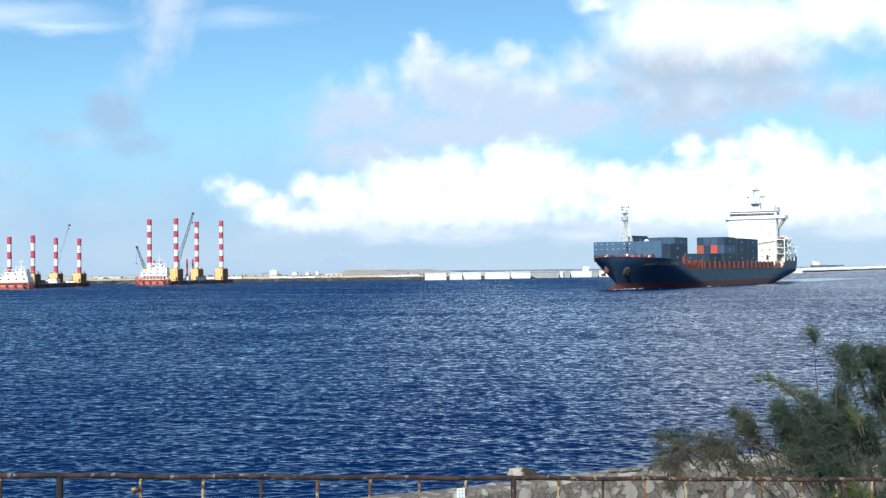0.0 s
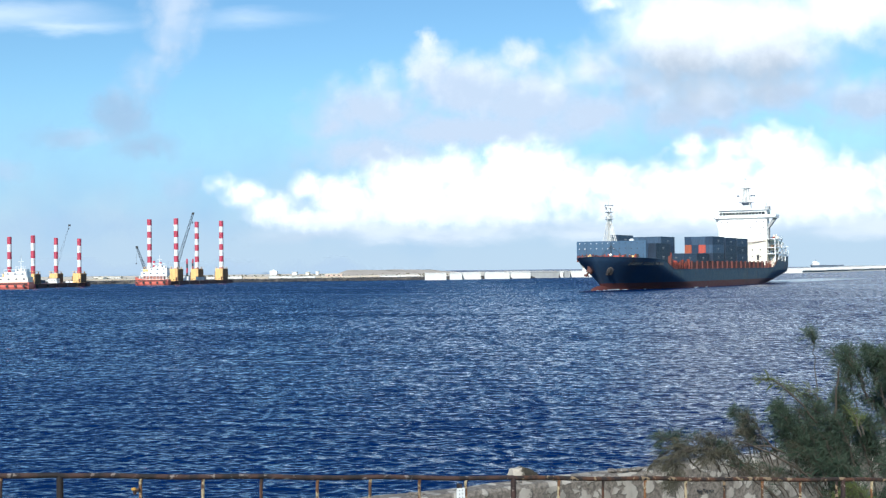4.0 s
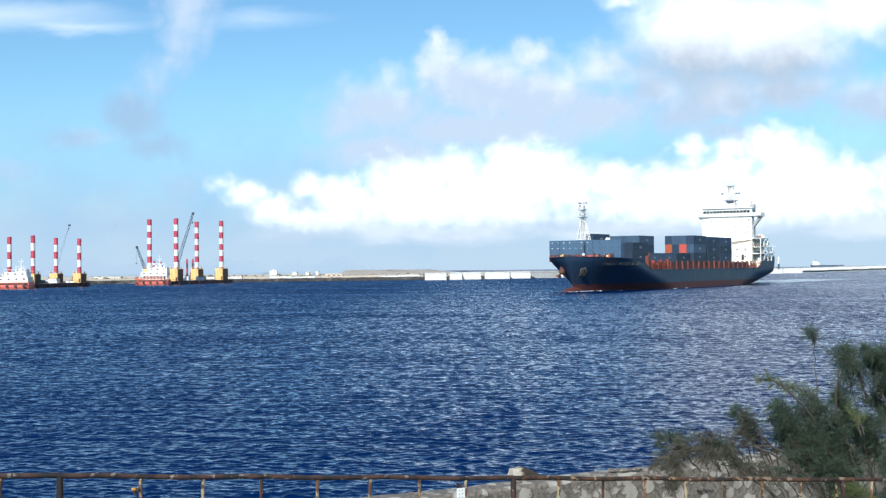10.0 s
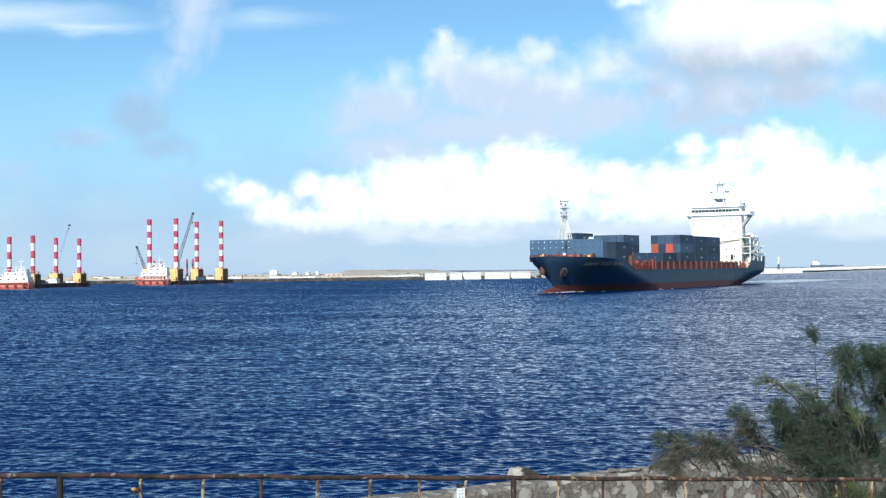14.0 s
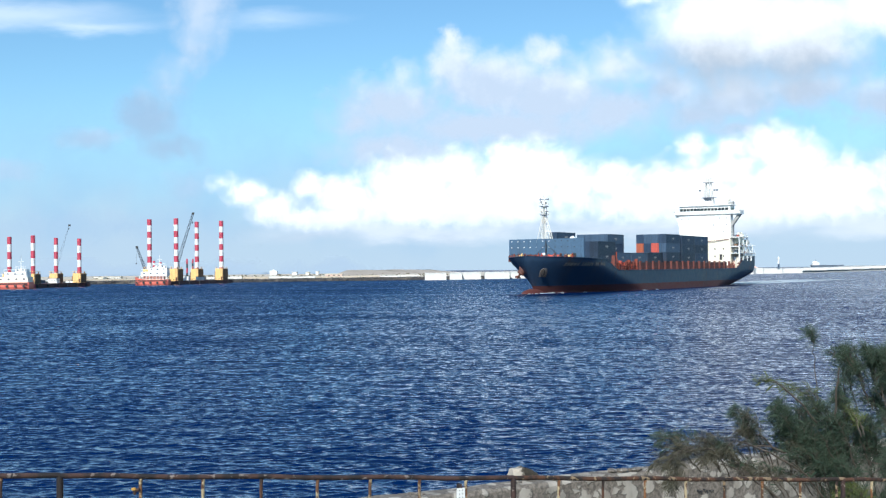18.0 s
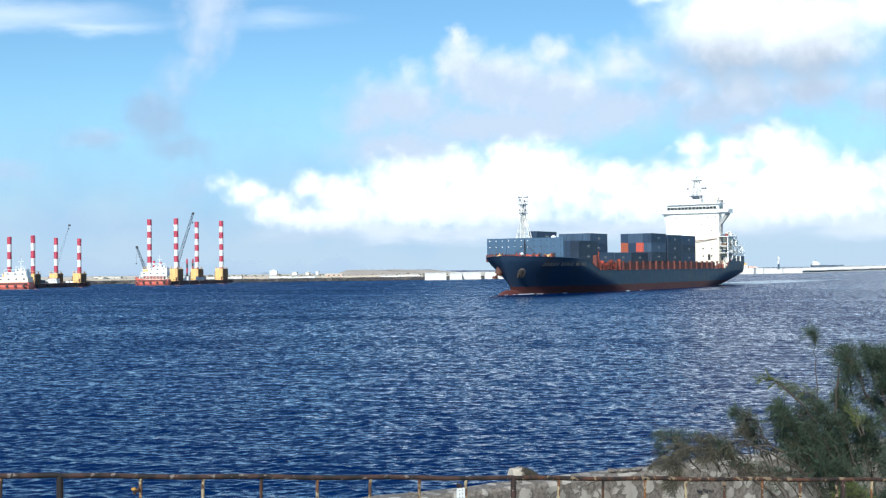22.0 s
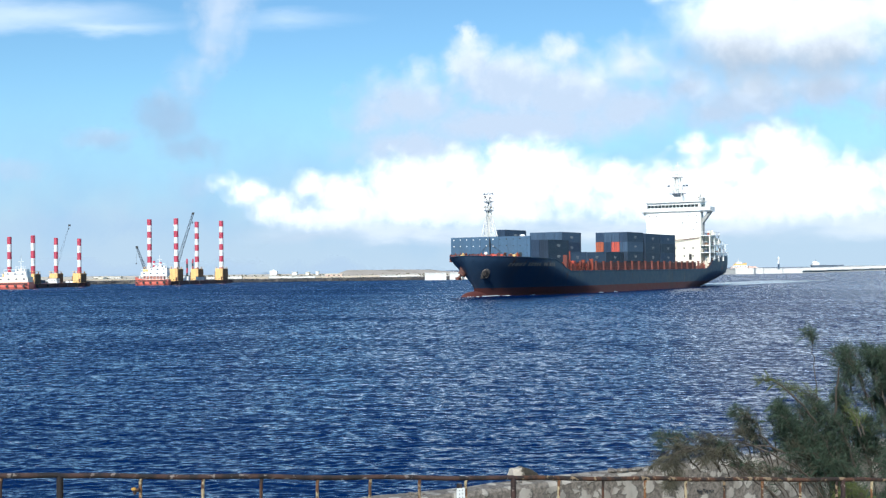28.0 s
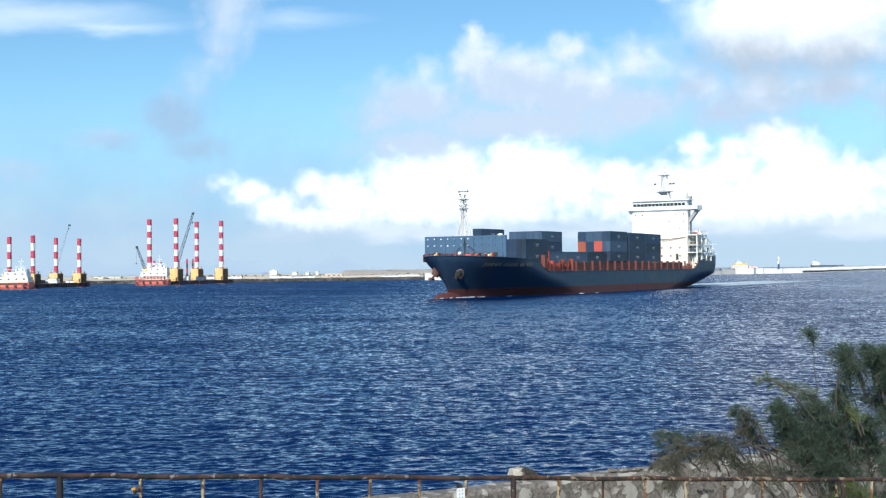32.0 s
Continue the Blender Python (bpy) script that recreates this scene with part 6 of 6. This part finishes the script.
def wall_stone():
    c = spot(926, 838, 17.75)
    bm = bmesh.new()
    rng = random.Random(14)
    corners = [(-0.2, -0.1, -0.05), (-0.2, 0.12, -0.05), (0.23, -0.11, -0.05), (0.2, 0.1, -0.05), (-0.17, -0.07, 0.085), (-0.19, 0.07, 0.07),
               (-0.02, -0.08, 0.095), (0.0, 0.07, 0.1), (0.12, -0.05, 0.045), (0.11, 0.07, 0.05), (0.21, 0.0, 0.0)]
    hull = bmesh.ops.convex_hull(bm, input=[bm.verts.new(p) for p in corners])
    bmesh.ops.subdivide_edges(bm, edges=list(bm.edges), cuts=3, use_grid_fill=True)
    for v in bm.verts:
        v.co += Vector((noise.noise(v.co * 16), noise.noise(v.co * 16 + Vector((7, 0, 0))), noise.noise(v.co * 13 + Vector((0, 5, 0))))) * 0.016
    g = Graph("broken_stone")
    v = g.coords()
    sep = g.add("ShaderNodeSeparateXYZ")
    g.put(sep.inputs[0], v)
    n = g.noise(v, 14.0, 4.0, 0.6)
    # dark towards +x: the stone's shaded side put into its colour
    shaded_side_mask = g.ramp(g.math('ADD', sep.outputs[0], g.math('MULTIPLY', g.math('SUBTRACT', n.outputs[0], 0.5), 0.2)), -0.09, -0.03)
    lit_face = g.mix(n.outputs[0], (0.34, 0.29, 0.23, 1), (0.50, 0.45, 0.38, 1))
    g.put(g.bsdf.inputs["Base Color"], g.mix(shaded_side_mask, lit_face, g.mix(n.outputs[0], (0.012, 0.011, 0.008, 1), (0.05, 0.042, 0.03, 1))))
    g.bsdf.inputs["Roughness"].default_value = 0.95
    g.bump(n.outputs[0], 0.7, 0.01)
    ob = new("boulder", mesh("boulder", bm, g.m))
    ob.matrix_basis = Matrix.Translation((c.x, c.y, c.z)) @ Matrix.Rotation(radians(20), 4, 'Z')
    tagged(ob, "broken pale stone with a painted shaded side on the sea wall", "stone")


wall_stone()

def wall_rubble():
    """Broken lumps of render along the top of the sea wall."""
    rng = random.Random(23)
    nrm = Vector((-WALL_DIR.y, WALL_DIR.x, 0))
    for k in range(20):
        along = rng.uniform(2.6, 6.4) if k < 12 else rng.uniform(-2.5, 2.0)
        r = rng.uniform(0.03, 0.085) if k < 12 else rng.uniform(0.025, 0.05)
        p = WALL_A + WALL_DIR * along + nrm * rng.uniform(0.06, 0.3)
        bm = bmesh.new()
        bmesh.ops.create_icosphere(bm, subdivisions=2, radius=r)
        for v in bm.verts:
            f = 1 + 0.7 * noise.noise(v.co * 9 + Vector((k * 3.1, 0, 0)))
            v.co = Vector((v.co.x * f * 1.5, v.co.y * f, v.co.z * f * 0.45))
        ob = new("rubble_stone", mesh("rubble_stone", bm, M["plaster"]))
        ob.matrix_basis = Matrix.Translation((p.x, p.y, 3.70 + 0.004 * along + r * 0.25)) @ Matrix.Rotation(rng.uniform(0, 3), 4, 'Z')
        tagged(ob, "broken grey lump of render on the sea wall", "stone", "rubble on the sea wall")


wall_rubble()

def wall_scrawl():
    """Short dark strokes daubed on the plaster; they spell nothing."""
    rng = random.Random(5)
    for k in range(6):
        b = (1228 + 5.2 * k - 784) / FOCAL
        along = (b * WALL_A.y - WALL_A.x) / (WALL_DIR.x - b * WALL_DIR.y)
        p = WALL_A + WALL_DIR * along
        p.z = spot(1228 + 5.2 * k, 868 + rng.uniform(-2, 2), p.y).z
        ob = new("paint_daub", None)
        ob.matrix_basis = Matrix.Translation(p) @ Matrix.Rotation(math.atan2(WALL_DIR.y, WALL_DIR.x), 4, 'Z')
        tagged(ob, "short black paint stroke daubed on the sea wall", "paint mark", "paint strokes on the wall")
        h, w = rng.uniform(0.006, 0.016), rng.uniform(0.003, 0.009)
        boxpart("stroke", (-w, w, -0.045, -0.005, -h, h), M["dark"], ob)


wall_scrawl()

# ---------------------------------------------------------------- shrub
def leaf_material(name, a, b):
    g = Graph(name)
    v = g.coords()
    n = g.noise(v, 5.0, 3.0, 0.6)
    isl = g.add("ShaderNodeNewGeometry").outputs["Random Per Island"]
    f = g.math('ADD', g.math('MULTIPLY', n.outputs[0], 0.5), g.math('MULTIPLY', isl, 0.5))
    g.put(g.bsdf.inputs["Base Color"], g.mix(f, rgb(a), rgb(b)))
    g.bsdf.inputs["Roughness"].default_value = 0.65
    g.bsdf.inputs["Specular IOR Level"].default_value = 0.25
    return g.m


M["needle"] = leaf_material("needle_green", (0.019, 0.038, 0.025), (0.076, 0.104, 0.067))
M["needle_pale"] = leaf_material("needle_yellow_green", (0.052, 0.074, 0.024), (0.13, 0.145, 0.046))
M["needle_dry"] = leaf_material("needle_dry", (0.046, 0.046, 0.031), (0.130, 0.116, 0.078))
M["bark"] = worn("bark", (0.07, 0.055, 0.042), (0.16, 0.13, 0.10), 0.6, 12, 0.9, bump=0.004)
SPRAYS = []


def shrub():
    base = Vector((5.7, 15.6, 2.35))
    ob = thing("shrub", Matrix.Translation(base), "feathery grey-green seaside shrub with thin brown branches", "shrub")
    rng = random.Random(17)
    bm = bmesh.new()
    for k in range(7):
        a = rng.uniform(0, 6.28)
        p = Vector((0.1 * math.cos(a), 0.1 * math.sin(a), -0.3))
        pts, rad = [p], [0.055]
        d = Vector((math.cos(a) * 0.7, math.sin(a) * 0.5, 1)).normalized()
        for i in range(5):
            d = (d + Vector((rng.uniform(-0.3, 0.3), rng.uniform(-0.3, 0.3), 0.1))).normalized()
            pts.append(pts[-1] + d * 0.28)
            rad.append(rad[-1] * 0.78)
        pipe(bm, pts, rad, 7)
    part("trunk", bm, M["bark"], ob, "brown forked stems")

    def needles(bm, c, d, n, length, spread):
        for _ in range(n):
            w = (d + Vector((rng.gauss(0, spread), rng.gauss(0, spread), rng.gauss(0, spread) + 0.05))).normalized()
            s = c + Vector((rng.gauss(0, 0.02), rng.gauss(0, 0.02), rng.gauss(0, 0.02)))
            ln = length * rng.uniform(0.5, 1.25)
            side = w.orthogonal().normalized()
            side.rotate(Matrix.Rotation(rng.uniform(0, 6.28), 3, w))
            side *= 0.0019
            mid = s + w * ln * 0.55
            tip = s + w * ln + Vector((0, 0, -0.32 * ln))
            vs = [bm.verts.new(p) for p in (s - side * 0.5, s + side * 0.5, mid + side, tip, mid - side)]
            bm.faces.new(vs)

    def spray(tip, root, wide, kind, dens, bare=0.25, thick=0.014):
        """A limb from root to tip, feathered towards its end. It rocks on its root."""
        tip, root = tip - base, root - base
        limb = new("branch")
        limb.parent = ob
        limb.matrix_basis = Matrix.Translation(root)
        span = tip - root
        L = span.length
        n = 10
        pts = []
        for i in range(n + 1):
            u = i / n
            bow = Vector((0, 0, 0.14 * L * math.sin(math.pi * u)))
            jig = Vector((rng.uniform(-1, 1), rng.uniform(-1, 1), rng.uniform(-1, 1))) * 0.02 * L
            pts.append(span * u + bow + (jig if 0 < i < n else Vector()))
        wood, leaf = bmesh.new(), bmesh.new()
        pipe(wood, pts, [thick * (1 - 0.85 * i / n) + 0.002 for i in range(n + 1)], 6)
        for i in range(1, n + 1):
            u = i / n
            if u < bare:
                continue
            d = (pts[i] - pts[i - 1]).normalized()
            for k in range(max(1, int(dens * (0.5 + 0.7 * u) + rng.random()))):
                e = (d * 0.8 + Vector((rng.gauss(0, 0.6), rng.gauss(0, 0.6), rng.gauss(0.1, 0.55)))).normalized()
                tl = wide * rng.uniform(0.3, 1.1) * (1.2 - 0.5 * u)
                q = pts[i] - d * rng.uniform(0, L / n)
                mid = q + e * tl * 0.55
                end = q + e * tl + Vector((0, 0, -0.18 * tl))
                rod(wood, q, mid, 0.0042, 0.003, 4, False)
                rod(wood, mid, end, 0.003, 0.0015, 4, False)
                m = max(3, int(tl / 0.034))
                for j in range(m):
                    f = (j + 1) / m
                    c = q + (mid - q) * (f / 0.55) if f < 0.55 else mid + (end - mid) * ((f - 0.55) / 0.45)
                    needles(leaf, c, e, 4, 0.15, 0.36)
        needles(leaf, pts[-1], (pts[-1] - pts[-2]).normalized(), 22, 0.1, 0.5)
        part("wood", wood, M["bark"], limb)
        part("foliage", leaf, M[kind], limb, "fine feathery foliage")
        SPRAYS.append((limb, root, rng.uniform(0, 6.28), rng.uniform(0.7, 1.3), L))

    # limbs that make the outline
    spray(spot(1438, 588, 15.2), spot(1448, 720, 15.4), 0.20, "needle", 8, 0.74, 0.005)
    spray(spot(1345, 672, 14.9), spot(1440, 742, 15.2), 0.10, "needle_pale", 3, 0.5, 0.008)
    spray(spot(1395, 684, 15.0), spot(1480, 760, 15.2), 0.12, "needle_pale", 3, 0.5, 0.008)
    spray(spot(1425, 690, 15.0), spot(1490, 770, 15.2), 0.12, "needle_pale", 2, 0.5, 0.008)
    spray(spot(1496, 722, 15.0), spot(1540, 800, 15.2), 0.08, "needle_pale", 1, 0.4, 0.008)

    def tuft(x0, x1, y0, y1, n, kind, wide, dens=3, dist=15.1, lean=(10, 60), fall=(60, 120), dry=0.0):
        """n sprays whose tips fill a part of the outline."""
        for k in range(n):
            x, y = rng.uniform(x0, x1), rng.uniform(y0, y1)
            spray(spot(x, y, dist + rng.uniform(-0.25, 0.25)), spot(x + rng.uniform(*lean), y + rng.uniform(*fall), dist + rng.uniform(-0.1, 0.3)),
                  wide * rng.uniform(0.75, 1.2), "needle_dry" if rng.random() < dry else kind, dens, 0.14, 0.006)

    # the high crown, thin against the water
    tuft(1540, 1640, 602, 650, 14, "needle", 0.19, 3, 15.4, (5, 50), (50, 90))
    tuft(1488, 1545, 614, 655, 10, "needle", 0.16, 3, 15.4, (5, 50), (50, 90))
    tuft(1478, 1505, 650, 700, 4, "needle", 0.14, 2, 15.3, (5, 30), (40, 80))
    tuft(1520, 1660, 664, 735, 14, "needle", 0.18, 3, 15.5, (5, 50), (50, 90))
    # middle tufts, with water showing between them
    tuft(1370, 1414, 708, 752, 8, "needle", 0.15, 3, 15.0, (10, 50), (50, 90))
    tuft(1297, 1326, 716, 775, 7, "needle", 0.13, 3, 14.9, (10, 50), (50, 90), 0.25)
    tuft(1425, 1495, 700, 750, 11, "needle", 0.18, 3, 15.1, (10, 50), (50, 90))
    tuft(1355, 1392, 716, 770, 5, "needle", 0.15, 3, 15.1, (10, 50), (50, 90))
    tuft(1400, 1450, 735, 785, 7, "needle", 0.18, 3, 15.2, (10, 50), (50, 90))
    tuft(1462, 1500, 600, 625, 3, "needle", 0.10, 2, 15.4, (20, 50), (30, 60))
    # the dense heart
    tuft(1450, 1680, 735, 800, 24, "needle", 0.24, 4, 15.2, (10, 50), (50, 100))
    tuft(1375, 1470, 762, 815, 13, "needle", 0.19, 3, 15.0, (20, 80))
    tuft(1410, 1680, 800, 885, 26, "needle", 0.25, 4, 15.0, (10, 60), (50, 90))
    tuft(1310, 1400, 788, 838, 6, "needle", 0.15, 2, 14.9, (40, 100), (40, 80), 0.5)
    # dry tufts that lean over the wall
    tuft(1160, 1206, 764, 790, 6, "needle", 0.09, 2, 14.9, (40, 90), (40, 70), 0.35)
    tuft(1238, 1284, 766, 796, 7, "needle", 0.10, 2, 14.9, (30, 80), (40, 70), 0.5)
    tuft(1150, 1200, 812, 836, 5, "needle_dry", 0.09, 2, 14.8, (40, 80), (-50, -10), 0.8)
    tuft(1215, 1300, 800, 822, 5, "needle_dry", 0.08, 2, 14.9, (40, 90), (-30, 20), 1.0)
    tuft(1168, 1192, 848, 864, 3, "needle_dry", 0.07, 3, 14.8, (10, 40), (-50, -20), 1.0)
    # yellowing shoots low behind the rail
    tuft(1480, 1530, 850, 876, 3, "needle_pale", 0.10, 2, 14.6, (10, 40), (20, 50))
    tuft(1500, 1520, 722, 740, 2, "needle_pale", 0.06, 1, 14.8, (10, 40), (30, 60))
    # bare brown limbs that run through it
    for x0, y0, x1, y1 in ((1306, 782, 1420, 838), (1312, 792, 1390, 800), (1275, 820, 1380, 885), (1340, 770, 1372, 800), (1484, 650, 1478, 740), (1372, 676, 1445, 750),
                           (1535, 815, 1610, 860), (1400, 820, 1455, 880)):
        bm = bmesh.new()
        a, b = spot(x0, y0, 14.75) - base, spot(x1, y1, 14.95) - base
        pts = [a + (b - a) * (i / 6) + Vector((0, 0, 0.05 * math.sin(math.pi * i / 6))) + Vector((rng.uniform(-1, 1), 0, rng.uniform(-1, 1))) * 0.012 for i in range(7)]
        pipe(bm, pts, [0.007 + 0.008 * i / 6 for i in range(7)], 6)
        part("limb", bm, M["bark"], ob, "bare brown limb")


shrub()


# ---------------------------------------------------------------- what moves
def ship_pose(t):
    d = t - 16
    a = radians(31.511 - 0.00742 * d)
    am = radians(31.511 - 0.00742 * d / 2)
    return (Matrix.Translation((70.53 - 3.0875 * d * math.sin(am), 396.37 - 3.0875 * d * math.cos(am), 0))
            @ Matrix.Rotation(math.atan2(-math.cos(a), -math.sin(a)), 4, 'Z'))


def motions():
    times = (0.0, 16.0, 32.0)
    walk(ship, [(t, ship_pose(t)) for t in times])
    walk(foam, [(t, ship_pose(t)) for t in times])
    for ob, m in CARGO:
        walk(ob, [(t, ship_pose(t) @ m) for t in times])
    for ob, c, (vx, vy), s in CLOUDS:
        walk(ob, [(t, Matrix.Translation((c.x + vx * s * (t - 16), c.y, c.z - vy * s * (t - 16)))) for t in (0.0, 32.0)])
    walk(water, [(t, Matrix.Translation((-0.25 * (t - 16), -0.55 * (t - 16), 0))) for t in (0.0, 32.0)])
    for limb, root, ph, k, L in SPRAYS:
        rows = []
        for i in range(41):
            t = 0.8 * i
            gust = 0.6 + 0.4 * math.sin(0.55 * t + 1.0)
            ax = 1.3 * gust * math.sin(2.3 * k * t + ph)
            ay = 2.0 * gust * math.sin(1.7 * k * t + ph * 1.7) - 0.8
            rows.append((t, Matrix.Translation(root) @ pose(0, 0, 0, ax, ay, 0)))
        walk(limb, rows)


motions()
